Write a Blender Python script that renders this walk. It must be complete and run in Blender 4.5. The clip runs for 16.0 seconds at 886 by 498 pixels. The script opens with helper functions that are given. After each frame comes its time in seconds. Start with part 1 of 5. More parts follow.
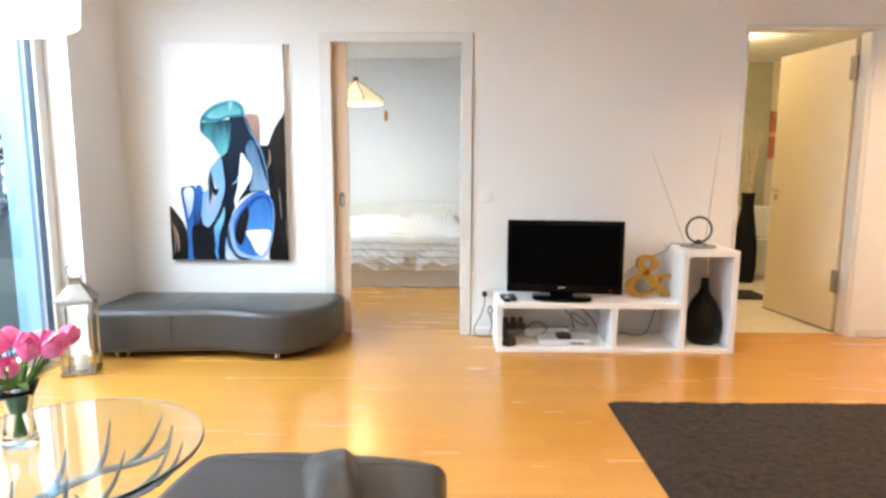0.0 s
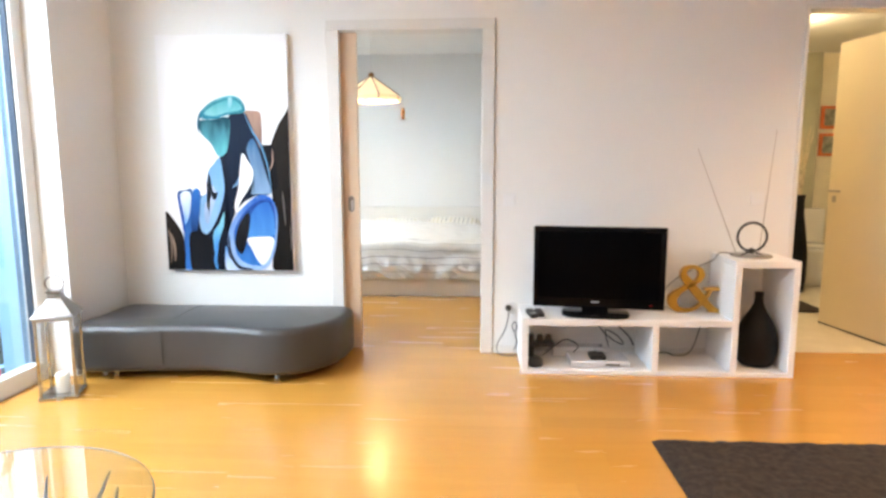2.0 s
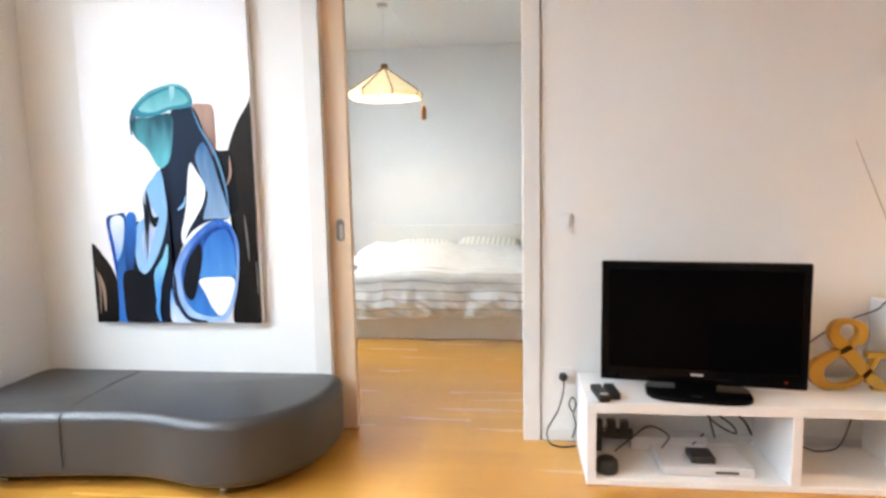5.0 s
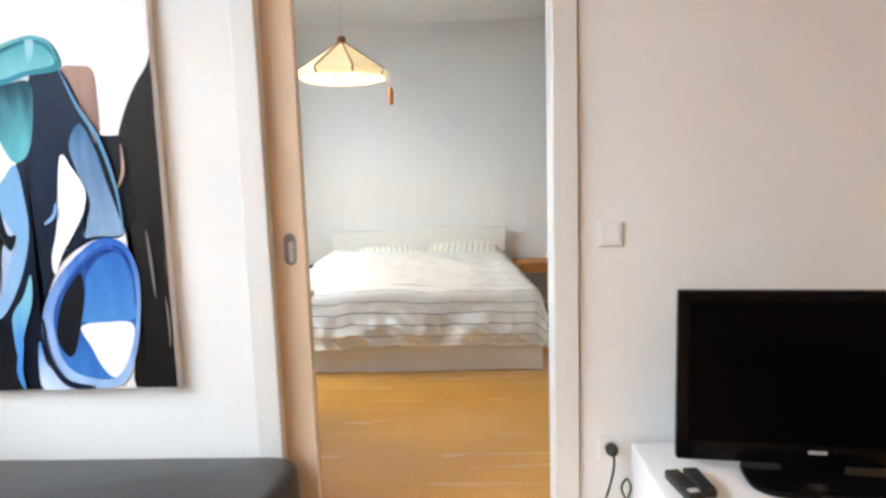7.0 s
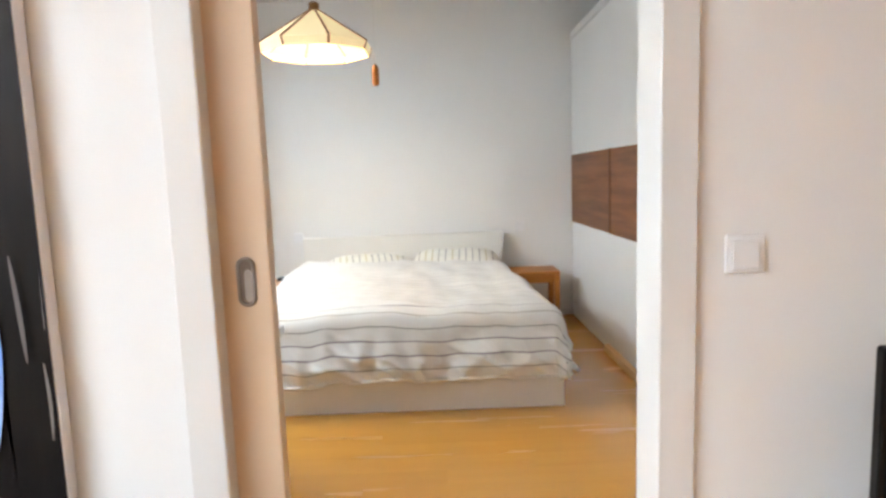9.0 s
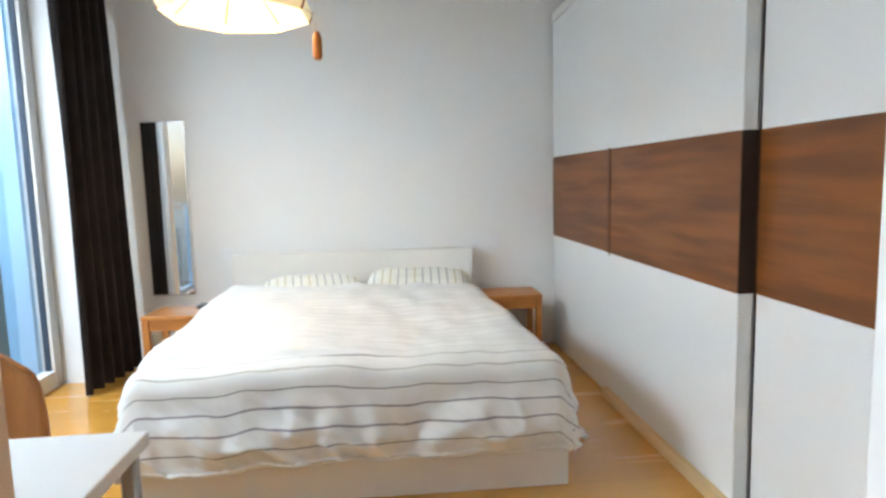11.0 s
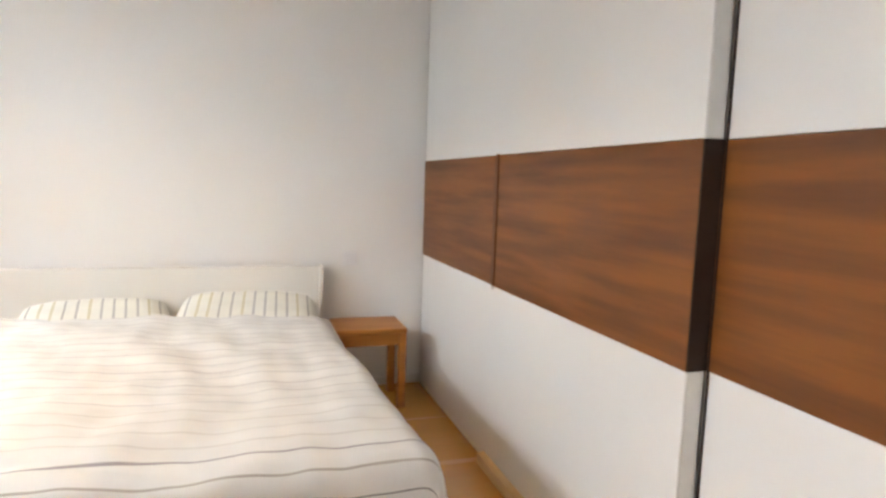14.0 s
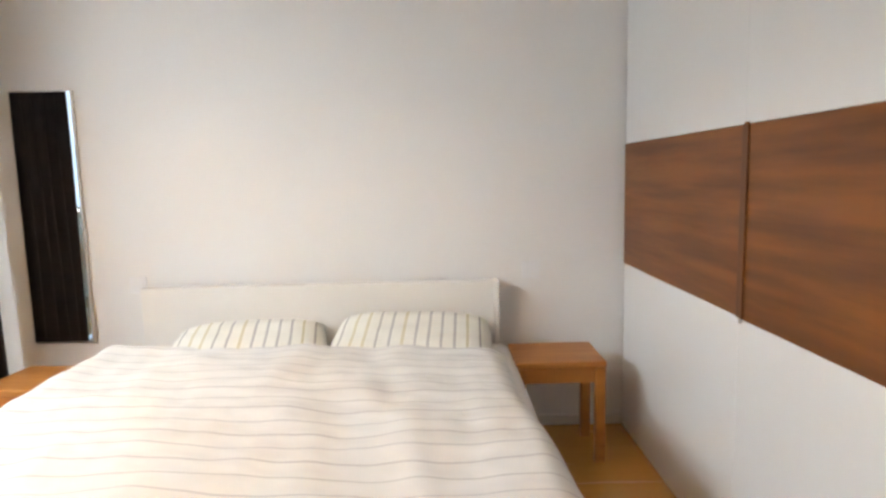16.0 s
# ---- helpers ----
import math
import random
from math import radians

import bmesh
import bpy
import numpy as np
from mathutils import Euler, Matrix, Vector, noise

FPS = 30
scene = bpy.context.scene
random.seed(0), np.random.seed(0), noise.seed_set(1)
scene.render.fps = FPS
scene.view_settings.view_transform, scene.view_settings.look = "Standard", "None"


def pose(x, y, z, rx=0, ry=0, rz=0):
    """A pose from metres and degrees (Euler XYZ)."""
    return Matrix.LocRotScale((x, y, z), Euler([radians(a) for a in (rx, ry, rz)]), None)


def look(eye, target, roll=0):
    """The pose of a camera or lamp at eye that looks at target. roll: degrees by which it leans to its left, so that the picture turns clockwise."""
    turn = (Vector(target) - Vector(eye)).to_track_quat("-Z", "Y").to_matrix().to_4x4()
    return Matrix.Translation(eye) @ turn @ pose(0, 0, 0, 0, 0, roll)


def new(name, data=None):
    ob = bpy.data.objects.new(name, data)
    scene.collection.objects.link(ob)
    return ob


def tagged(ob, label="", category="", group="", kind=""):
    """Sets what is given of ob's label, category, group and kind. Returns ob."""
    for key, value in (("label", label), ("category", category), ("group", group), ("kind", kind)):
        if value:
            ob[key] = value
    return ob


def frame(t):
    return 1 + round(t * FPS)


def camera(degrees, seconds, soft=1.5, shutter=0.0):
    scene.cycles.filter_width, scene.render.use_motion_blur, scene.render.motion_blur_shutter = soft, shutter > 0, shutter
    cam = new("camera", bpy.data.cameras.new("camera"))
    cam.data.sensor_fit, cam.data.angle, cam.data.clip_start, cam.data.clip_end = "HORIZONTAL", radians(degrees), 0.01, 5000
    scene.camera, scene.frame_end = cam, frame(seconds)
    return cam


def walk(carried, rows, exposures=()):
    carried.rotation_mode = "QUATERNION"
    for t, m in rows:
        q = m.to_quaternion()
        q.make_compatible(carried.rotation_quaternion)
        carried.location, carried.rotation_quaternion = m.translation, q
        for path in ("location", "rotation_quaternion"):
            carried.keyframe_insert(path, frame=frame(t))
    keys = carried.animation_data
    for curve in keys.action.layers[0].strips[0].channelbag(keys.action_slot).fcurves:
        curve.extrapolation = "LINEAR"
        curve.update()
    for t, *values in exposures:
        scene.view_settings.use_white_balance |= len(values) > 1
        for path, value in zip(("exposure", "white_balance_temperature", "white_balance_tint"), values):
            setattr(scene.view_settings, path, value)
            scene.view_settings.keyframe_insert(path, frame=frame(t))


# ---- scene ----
cam = camera(72.6, 16.0, soft=2.8)
PATH = [
    (0, (0.754, 0.079, 1.267), (0.729, 2.06, 0.992), 0.2),
    (0.5, (0.751, 0.149, 1.259), (0.738, 2.129, 0.978), 0.3),
    (1, (0.757, 0.238, 1.255), (0.726, 2.218, 0.975), 0.3),
    (1.5, (0.774, 0.374, 1.255), (0.705, 2.353, 0.98), 0.0),
    (2, (0.784, 0.505, 1.255), (0.678, 2.484, 0.987), -0.1),
    (2.5, (0.798, 0.65, 1.25), (0.656, 2.628, 0.993), -0.1),
    (3, (0.827, 0.825, 1.246), (0.63, 2.801, 1.004), -0.6),
    (3.5, (0.832, 1.036, 1.244), (0.594, 3.008, 1.012), -0.9),
    (3.7, (0.827, 1.123, 1.244), (0.578, 3.094, 1.016), -0.8),
    (6, (0.717, 2.15, 1.243), (0.508, 4.126, 1.017), -2.0),
    (6.5, (0.641, 2.355, 1.239), (0.487, 4.336, 1.012), -1.9),
    (7, (0.553, 2.548, 1.237), (0.466, 4.532, 1.002), -1.8),
    (7.5, (0.492, 2.725, 1.238), (0.448, 4.709, 0.993), -1.8),
    (8, (0.433, 2.896, 1.228), (0.431, 4.881, 0.982), -2.2),
    (8.2, (0.411, 2.968, 1.226), (0.418, 4.953, 0.981), -2.2),
    (10.3, (0.347, 3.756, 1.223), (0.383, 5.743, 0.996), -1.5),
    (10.5, (0.343, 3.842, 1.224), (0.407, 5.828, 0.998), -1.7),
    (11, (0.328, 4.068, 1.226), (0.499, 6.048, 0.999), -1.5),
    (11.5, (0.328, 4.266, 1.217), (0.633, 6.229, 0.991), -0.8),
    (12, (0.343, 4.429, 1.216), (0.794, 6.364, 0.987), -0.1),
    (12.5, (0.38, 4.57, 1.224), (0.982, 6.463, 0.992), 0.7),
    (13, (0.422, 4.662, 1.231), (1.103, 6.529, 0.999), 1.8),
    (13.5, (0.471, 4.754, 1.237), (1.142, 6.625, 1.012), 2.3),
    (14, (0.511, 4.855, 1.246), (1.12, 6.747, 1.026), 1.9),
    (14.5, (0.553, 4.977, 1.253), (1.06, 6.901, 1.045), 1.2),
    (15, (0.577, 5.11, 1.267), (0.966, 7.062, 1.063), -0.2),
    (15.5, (0.601, 5.307, 1.26), (0.826, 7.283, 1.052), -0.6),
    (16, (0.641, 5.518, 1.245), (0.647, 7.503, 1.0), -1.3),
]
walk(cam, [(t, look(eye, target, roll)) for t, eye, target, roll in PATH], [(0.0, 1.42, 6650, 11), (4.0, 1.40, 6950, 14), (6.0, 1.24, 6850, 13), (8.0, 1.12, 7150, 16), (10.5, 1.10, 7100, 15), (11.0, 1.08, 6650, 12), (12.0, 1.12, 6950, 15), (13.5, 1.15, 7700, 20), (16.0, 1.07, 7600, 20)])

# ---- world, sun, large lights, exposure ----
world = bpy.data.worlds.new("world")
scene.world = world
world.use_nodes = True
wt = world.node_tree
wbg = wt.nodes["Background"]
sky = wt.nodes.new("ShaderNodeTexSky")
sky.sky_type = "NISHITA"
sky.sun_disc = False
sky.sun_elevation = radians(32)
sky.sun_rotation = radians(-100)
sky.air_density, sky.dust_density, sky.ozone_density = 1.0, 3.0, 1.5
wt.links.new(sky.outputs[0], wbg.inputs[0])
wbg.inputs[1].default_value = 0.15

sun = new("sun", bpy.data.lights.new("sun", "SUN"))
sun.data.energy, sun.data.angle, sun.data.color = 0.7, radians(25), (1.0, 0.96, 0.9)
sun.matrix_world = look((-20, 4, 14), (0, 3, 0))


def area_light(name, eye, target, sx, sy, watts, color):
    lamp = new(name, bpy.data.lights.new(name, "AREA"))
    lamp.data.shape, lamp.data.size, lamp.data.size_y = "RECTANGLE", sx, sy
    lamp.data.energy, lamp.data.color = watts, color
    lamp.matrix_world = look(eye, target)
    return lamp


def point_light(name, eye, watts, color, radius=0.05):
    lamp = new(name, bpy.data.lights.new(name, "POINT"))
    lamp.data.energy, lamp.data.color, lamp.data.shadow_soft_size = watts, color, radius
    lamp.location = eye
    return lamp


DAY = (0.68, 0.85, 1.0)
WARM = (1.0, 0.72, 0.42)
# skylight that falls in through the two tall window openings
area_light("skylight_living", (-2.35, 1.6, 2.75), (-0.1, 2.3, 0.2), 4.2, 1.2, 198, DAY)
area_light("skylight_bedroom", (-2.35, 6.1, 2.75), (0.0, 6.2, 0.2), 2.6, 1.2, 112, (0.70, 0.87, 1.0))
# lamps of the flat; the spot at (2.3, 1.2) is added, to brighten the right
point_light("pendant_bulb", (-0.53, 1.62, 1.80), 10, WARM, 0.06)
point_light("bedroom_bulb", (-0.276, 6.74, 2.03), 6.0, WARM, 0.05)
point_light("bathroom_bulb", (3.4, 6.0, 2.42), 27, (1.0, 0.78, 0.45), 0.12)
for k, (lx, ly) in enumerate(((3.75, 3.2), (2.3, 1.2))):
    spot = new("ceiling_spot_light", bpy.data.lights.new("ceiling_spot_light", "SPOT"))
    spot.data.energy, spot.data.color, spot.data.spot_size, spot.data.spot_blend, spot.data.shadow_soft_size = 76, (1.0, 0.66, 0.36), radians(130), 0.8, 0.06
    spot.matrix_world = look((lx, ly, 2.655), (lx, ly + 0.25, 0))

# ---- materials ----


def mat(name, color, rough=0.5, metal=0.0, var=0.06, scale=6.0, bump=0.0, bscale=60.0, stretch=(1, 1, 1), color2=None, coat=0.0, rand=0.0, rvar=0.08, coords="Object"):
    """A surface with colour variation at two scales, roughness variation and fine relief."""
    m = bpy.data.materials.new(name)
    m.use_nodes = True
    t = m.node_tree
    b = t.nodes["Principled BSDF"]
    tc = t.nodes.new("ShaderNodeTexCoord")
    mp = t.nodes.new("ShaderNodeMapping")
    mp.inputs["Scale"].default_value = stretch
    t.links.new(tc.outputs[coords], mp.inputs[0])
    n1 = t.nodes.new("ShaderNodeTexNoise")
    n1.inputs["Scale"].default_value, n1.inputs["Detail"].default_value = scale, 5
    n2 = t.nodes.new("ShaderNodeTexNoise")
    n2.inputs["Scale"].default_value, n2.inputs["Detail"].default_value = bscale, 3
    for n in (n1, n2):
        t.links.new(mp.outputs[0], n.inputs["Vector"])
    if rand:
        info = t.nodes.new("ShaderNodeObjectInfo")
        add = t.nodes.new("ShaderNodeVectorMath")
        add.operation = "MULTIPLY_ADD"
        add.inputs[1].default_value, add.inputs[2].default_value = (37, 53, 29), (0, 0, 0)
        t.links.new(info.outputs["Random"], add.inputs[0])
        plus = t.nodes.new("ShaderNodeVectorMath")
        t.links.new(mp.outputs[0], plus.inputs[0])
        t.links.new(add.outputs[0], plus.inputs[1])
        t.links.new(plus.outputs[0], n1.inputs["Vector"])
    mix = t.nodes.new("ShaderNodeMix")
    mix.data_type = "RGBA"
    c2 = color2 or tuple(min(1, c * (1 - 2.2 * var)) for c in color)
    mix.inputs[6].default_value, mix.inputs[7].default_value = (*color, 1), (*c2, 1)
    ramp = t.nodes.new("ShaderNodeMapRange")
    ramp.inputs[1].default_value, ramp.inputs[2].default_value = 0.36, 0.68
    t.links.new(n1.outputs[0], ramp.inputs[0])
    t.links.new(ramp.outputs[0], mix.inputs[0])
    last = mix.outputs[2]
    fine = t.nodes.new("ShaderNodeHueSaturation")
    fr = t.nodes.new("ShaderNodeMapRange")
    fr.inputs[3].default_value, fr.inputs[4].default_value = 1 - var, 1 + var
    t.links.new(n2.outputs[0], fr.inputs[0])
    t.links.new(last, fine.inputs["Color"])
    t.links.new(fr.outputs[0], fine.inputs["Value"])
    last = fine.outputs[0]
    if rand:
        hv = t.nodes.new("ShaderNodeHueSaturation")
        rr = t.nodes.new("ShaderNodeMapRange")
        rr.inputs[3].default_value, rr.inputs[4].default_value = 1 - rand, 1 + rand
        t.links.new(info.outputs["Random"], rr.inputs[0])
        t.links.new(rr.outputs[0], hv.inputs["Value"])
        t.links.new(last, hv.inputs["Color"])
        last = hv.outputs[0]
    t.links.new(last, b.inputs["Base Color"])
    ro = t.nodes.new("ShaderNodeMapRange")
    ro.inputs[3].default_value, ro.inputs[4].default_value = max(0, rough - rvar), min(1, rough + rvar)
    t.links.new(n1.outputs[0], ro.inputs[0])
    t.links.new(ro.outputs[0], b.inputs["Roughness"])
    b.inputs["Metallic"].default_value = metal
    b.inputs["Coat Weight"].default_value = coat
    b.inputs["Coat Roughness"].default_value = 0.2
    if bump:
        bp = t.nodes.new("ShaderNodeBump")
        bp.inputs["Strength"].default_value, bp.inputs["Distance"].default_value = bump, 0.004
        t.links.new(n2.outputs[0], bp.inputs["Height"])
        t.links.new(bp.outputs[0], b.inputs["Normal"])
    return m


def glass_mat(name, color, rough=0.0, ior=1.45):
    m = bpy.data.materials.new(name)
    m.use_nodes = True
    b = m.node_tree.nodes["Principled BSDF"]
    b.inputs["Base Color"].default_value, b.inputs["Roughness"].default_value = (*color, 1), rough
    b.inputs["Transmission Weight"].default_value, b.inputs["IOR"].default_value = 1.0, ior
    return m


def glow_mat(name, color, strength):
    m = bpy.data.materials.new(name)
    m.use_nodes = True
    b = m.node_tree.nodes["Principled BSDF"]
    b.inputs["Base Color"].default_value, b.inputs["Roughness"].default_value = (*color, 1), 0.7
    b.inputs["Emission Color"].default_value, b.inputs["Emission Strength"].default_value = (*color, 1), strength
    return m


def stripe_mat(name, base, lines, count, width, wobble=0.004, bold=None):
    """Woven cotton with thin stripes across the second texture coordinate; lines are the stripe colours.
    bold: where along it the border of boldly printed stripes ends and fainter ones begin."""
    m = mat(name, base, 0.85, var=0.03, scale=9, bump=0.25, bscale=260)
    t = m.node_tree
    b = t.nodes["Principled BSDF"]
    under = b.inputs["Base Color"].links[0].from_socket
    uv = t.nodes.new("ShaderNodeUVMap")
    sep = t.nodes.new("ShaderNodeSeparateXYZ")
    nz = t.nodes.new("ShaderNodeTexNoise")
    nz.inputs["Scale"].default_value = 5
    t.links.new(uv.outputs[0], nz.inputs["Vector"])
    t.links.new(uv.outputs[0], sep.inputs[0])

    def math_node(op, a, c=None):
        n = t.nodes.new("ShaderNodeMath")
        n.operation = op
        for k, v in ((0, a), (1, c)):
            if v is None:
                continue
            if isinstance(v, (int, float)):
                n.inputs[k].default_value = v
            else:
                t.links.new(v, n.inputs[k])
        return n.outputs[0]
    v = math_node("ADD", sep.outputs[1], math_node("MULTIPLY", nz.outputs[0], wobble))
    s = math_node("MULTIPLY", v, count)
    f = math_node("FRACT", s)
    cell = math_node("FLOOR", s)
    wn = t.nodes.new("ShaderNodeTexWhiteNoise")
    wn.noise_dimensions = "1D"
    t.links.new(cell, wn.inputs["W"])
    on = math_node("LESS_THAN", f, math_node("MULTIPLY", math_node("ADD", math_node("MULTIPLY", wn.outputs[0], 0.5), 0.7), width))
    cr = t.nodes.new("ShaderNodeValToRGB")
    cr.color_ramp.interpolation = "CONSTANT"
    while len(cr.color_ramp.elements) < len(lines):
        cr.color_ramp.elements.new(0.5)
    for k, (e, c) in enumerate(zip(cr.color_ramp.elements, lines)):
        e.position, e.color = k / len(lines), (*c, 1)
    t.links.new(wn.outputs[0], cr.inputs[0])
    mix = t.nodes.new("ShaderNodeMix")
    mix.data_type = "RGBA"
    ink = 0.85
    if bold:
        mr = t.nodes.new("ShaderNodeMapRange")
        mr.inputs[1].default_value, mr.inputs[2].default_value, mr.inputs[3].default_value, mr.inputs[4].default_value = bold, bold + 0.05, 0.92, 0.40
        t.links.new(sep.outputs[1], mr.inputs[0])
        ink = mr.outputs[0]
    t.links.new(math_node("MULTIPLY", on, ink), mix.inputs[0])
    t.links.new(under, mix.inputs[6])
    t.links.new(cr.outputs[0], mix.inputs[7])
    t.links.new(mix.outputs[2], b.inputs["Base Color"])
    return m


def wood_mat(name, light, dark, rough, grain_axis="X", scale=2.0, rand=0.0, coat=0.0, coords="Object", bump=0.06):
    stretch = {"X": (0.7, 9, 9), "Y": (9, 0.7, 9), "Z": (9, 9, 0.7)}[grain_axis]
    m = mat(name, light, rough, var=0.05, scale=scale, bump=bump, bscale=26, stretch=stretch, color2=dark, rand=rand, coat=coat, coords=coords)
    return m


WALL = mat("white_wall_paint", (0.80, 0.79, 0.77), 0.85, var=0.012, scale=1.6, bump=0.10, bscale=240)
CEIL = mat("white_ceiling_paint", (0.80, 0.79, 0.77), 0.9, var=0.012, scale=1.2, bump=0.05, bscale=200)
TRIM = mat("white_lacquer", (0.72, 0.70, 0.67), 0.38, var=0.015, scale=2.5, bump=0.02, bscale=120)
BEIGE = mat("cream_door_lacquer", (0.72, 0.54, 0.38), 0.35, var=0.02, scale=2, bump=0.03, bscale=90)
PARQUET = wood_mat("maple_parquet", (0.57, 0.272, 0.050), (0.54, 0.250, 0.043), 0.25, "X", 1.5, rand=0.05, coat=0.55, bump=0.006)
PARQUET_GAP = mat("parquet_joint", (0.52, 0.25, 0.05), 0.7)
LEATHER = mat("dark_grey_leather", (0.046, 0.044, 0.045), 0.31, var=0.08, scale=3, bump=0.28, bscale=210, rvar=0.06)
SEAM = mat("dark_stitching", (0.03, 0.03, 0.03), 0.7)
CHROME = mat("brushed_steel", (0.46, 0.44, 0.42), 0.24, 1.0, var=0.04, scale=12, bump=0.03, bscale=150)
NICKEL = mat("satin_nickel", (0.48, 0.44, 0.40), 0.35, 1.0, var=0.03, scale=10)
WHITE_BOARD = mat("white_melamine_board", (0.80, 0.80, 0.80), 0.42, var=0.015, scale=3, bump=0.02, bscale=150)
BLACK_GLOSS = mat("black_gloss_plastic", (0.003, 0.003, 0.0035), 0.10, var=0.05, scale=6, rvar=0.03)
BLACK_SCREEN = mat("dark_screen_glass", (0.0015, 0.0015, 0.002), 0.06, var=0.05, scale=3, rvar=0.02)
BLACK_PLASTIC = mat("black_plastic", (0.015, 0.015, 0.016), 0.45, var=0.08, scale=20, bump=0.1, bscale=300)
for m_, s_ in ((BLACK_SCREEN, 0.03), (BLACK_GLOSS, 0.12)):
    m_.node_tree.nodes["Principled BSDF"].inputs["Specular IOR Level"].default_value = s_
BLACK_CERAMIC = mat("matt_black_ceramic", (0.005, 0.0045, 0.0045), 0.55, var=0.1, scale=14, bump=0.25, bscale=70)
BLACK_CERAMIC.node_tree.nodes["Principled BSDF"].inputs["Specular IOR Level"].default_value = 0.2
CREAM_DOOR = mat("warm_cream_lacquer", (0.80, 0.71, 0.54), 0.35, var=0.02, scale=2, bump=0.03, bscale=90)
GOLD = mat("mustard_gold_paint", (0.50, 0.255, 0.02), 0.42, var=0.08, scale=14, bump=0.15, bscale=120)
GREY_PLASTIC = mat("pale_grey_plastic", (0.58, 0.58, 0.60), 0.35, var=0.03, scale=8)
RUG = mat("dark_brown_pile", (0.036, 0.022, 0.015), 0.95, var=0.30, scale=34, bump=1.0, bscale=120, color2=(0.013, 0.008, 0.006))
PALE_RUG = mat("pale_grey_woven_rug", (0.50, 0.50, 0.50), 0.95, var=0.10, scale=16, bump=0.8, bscale=320)
GLASS = glass_mat("clear_glass", (0.97, 0.99, 1.0))
TABLE_GLASS = glass_mat("table_glass", (0.90, 0.98, 0.97))
VASE_GLASS = glass_mat("vase_glass", (0.95, 0.98, 1.0))
# metal of profiles and railings, also the sky's blue painted on the reveals
BLUE_FRAME = mat("blue_grey_metal_and_sky_tint", (0.24, 0.42, 0.60), 0.4, 0.2, var=0.03, scale=5)
DARK_SEAL = mat("dark_rubber_seal", (0.03, 0.05, 0.08), 0.7)
PETAL = mat("pink_tulip_petal", (0.84, 0.13, 0.38), 0.55, var=0.16, scale=30, color2=(0.90, 0.27, 0.48))
STEM = mat("tulip_green", (0.10, 0.24, 0.04), 0.55, var=0.14, scale=20)
ANTLER = mat("grey_antler", (0.22, 0.21, 0.20), 0.55, var=0.16, scale=18, bump=0.35, bscale=90)
CANDLE = mat("white_wax", (0.84, 0.82, 0.76), 0.5, var=0.02, scale=10)
BED_WHITE = mat("white_bed_lacquer", (0.80, 0.77, 0.72), 0.45, var=0.02, scale=3, bump=0.02, bscale=140)
MATTRESS = mat("mattress_cotton", (0.76, 0.74, 0.70), 0.9, var=0.03, scale=12, bump=0.3, bscale=200)
DUVET = stripe_mat("striped_duvet_cotton", (0.74, 0.74, 0.72), ((0.16, 0.16, 0.15), (0.25, 0.26, 0.30), (0.40, 0.37, 0.33), (0.22, 0.19, 0.22)), 28.0, 0.095, bold=0.20)
PILLOW = stripe_mat("striped_pillow_cotton", (0.80, 0.79, 0.72), ((0.30, 0.28, 0.27), (0.52, 0.46, 0.26), (0.38, 0.37, 0.37), (0.58, 0.52, 0.34)), 13.0, 0.20)
PINE = wood_mat("oiled_pine", (0.47, 0.185, 0.036), (0.35, 0.120, 0.022), 0.42, "X", 2.4)
PLY = wood_mat("orange_plywood", (0.48, 0.19, 0.045), (0.36, 0.12, 0.025), 0.35, "Z", 2.0, coat=0.3)
WALNUT = wood_mat("walnut_veneer", (0.212, 0.064, 0.0075), (0.108, 0.030, 0.004), 0.42, "Y", 2.2)
PALE_WOOD = wood_mat("pale_pine_board", (0.66, 0.46, 0.24), (0.55, 0.36, 0.16), 0.5, "Y", 2.0)
BAND_GRIP = wood_mat("walnut_grip", (0.17, 0.055, 0.016), (0.09, 0.028, 0.008), 0.45, "Z", 2.0)
PULL_RING = mat("dull_grey_metal", (0.30, 0.27, 0.25), 0.45, 0.7, var=0.06, scale=20)
BRONZE = mat("brown_grey_metal", (0.22, 0.17, 0.14), 0.45, 0.6, var=0.08, scale=20)
# shade on the wardrobe door's edge and gap, put into a dark brown
EDGE_SHADE = mat("dark_brown_edge_shade", (0.030, 0.014, 0.009), 0.6, var=0.1, scale=8)
WARDROBE_WHITE = mat("white_wardrobe_laminate", (0.71, 0.70, 0.68), 0.34, var=0.012, scale=1.5, bump=0.015, bscale=120)
ALU = mat("anodised_aluminium", (0.66, 0.64, 0.61), 0.32, 1.0, var=0.03, scale=10)
CURTAIN = mat("dark_aubergine_curtain", (0.012, 0.006, 0.007), 0.9, var=0.15, scale=9, bump=0.5, bscale=240)
MIRROR = mat("mirror_silver", (0.9, 0.9, 0.9), 0.015, 1.0, var=0.0, rvar=0.0)
SHADE = glow_mat("lit_cream_shade", (1.0, 0.85, 0.52), 0.21)
SHADE_RIB = mat("brown_lamp_rib", (0.28, 0.12, 0.03), 0.5, var=0.1, scale=20)
PENDANT = glow_mat("lit_white_shade", (1.0, 0.93, 0.82), 0.6)
OVERCAST = glow_mat("overcast_sky_light", (0.50, 0.78, 1.0), 0.8)
SPOT_GLOW = glow_mat("lit_ceiling_spot", (1.0, 0.85, 0.62), 4)
TILE = mat("cream_floor_tile", (0.66, 0.60, 0.48), 0.35, var=0.05, scale=5, rand=0.04)
BATH_WALL = mat("cream_bathroom_plaster", (0.74, 0.67, 0.50), 0.6, var=0.03, scale=3, bump=0.05)
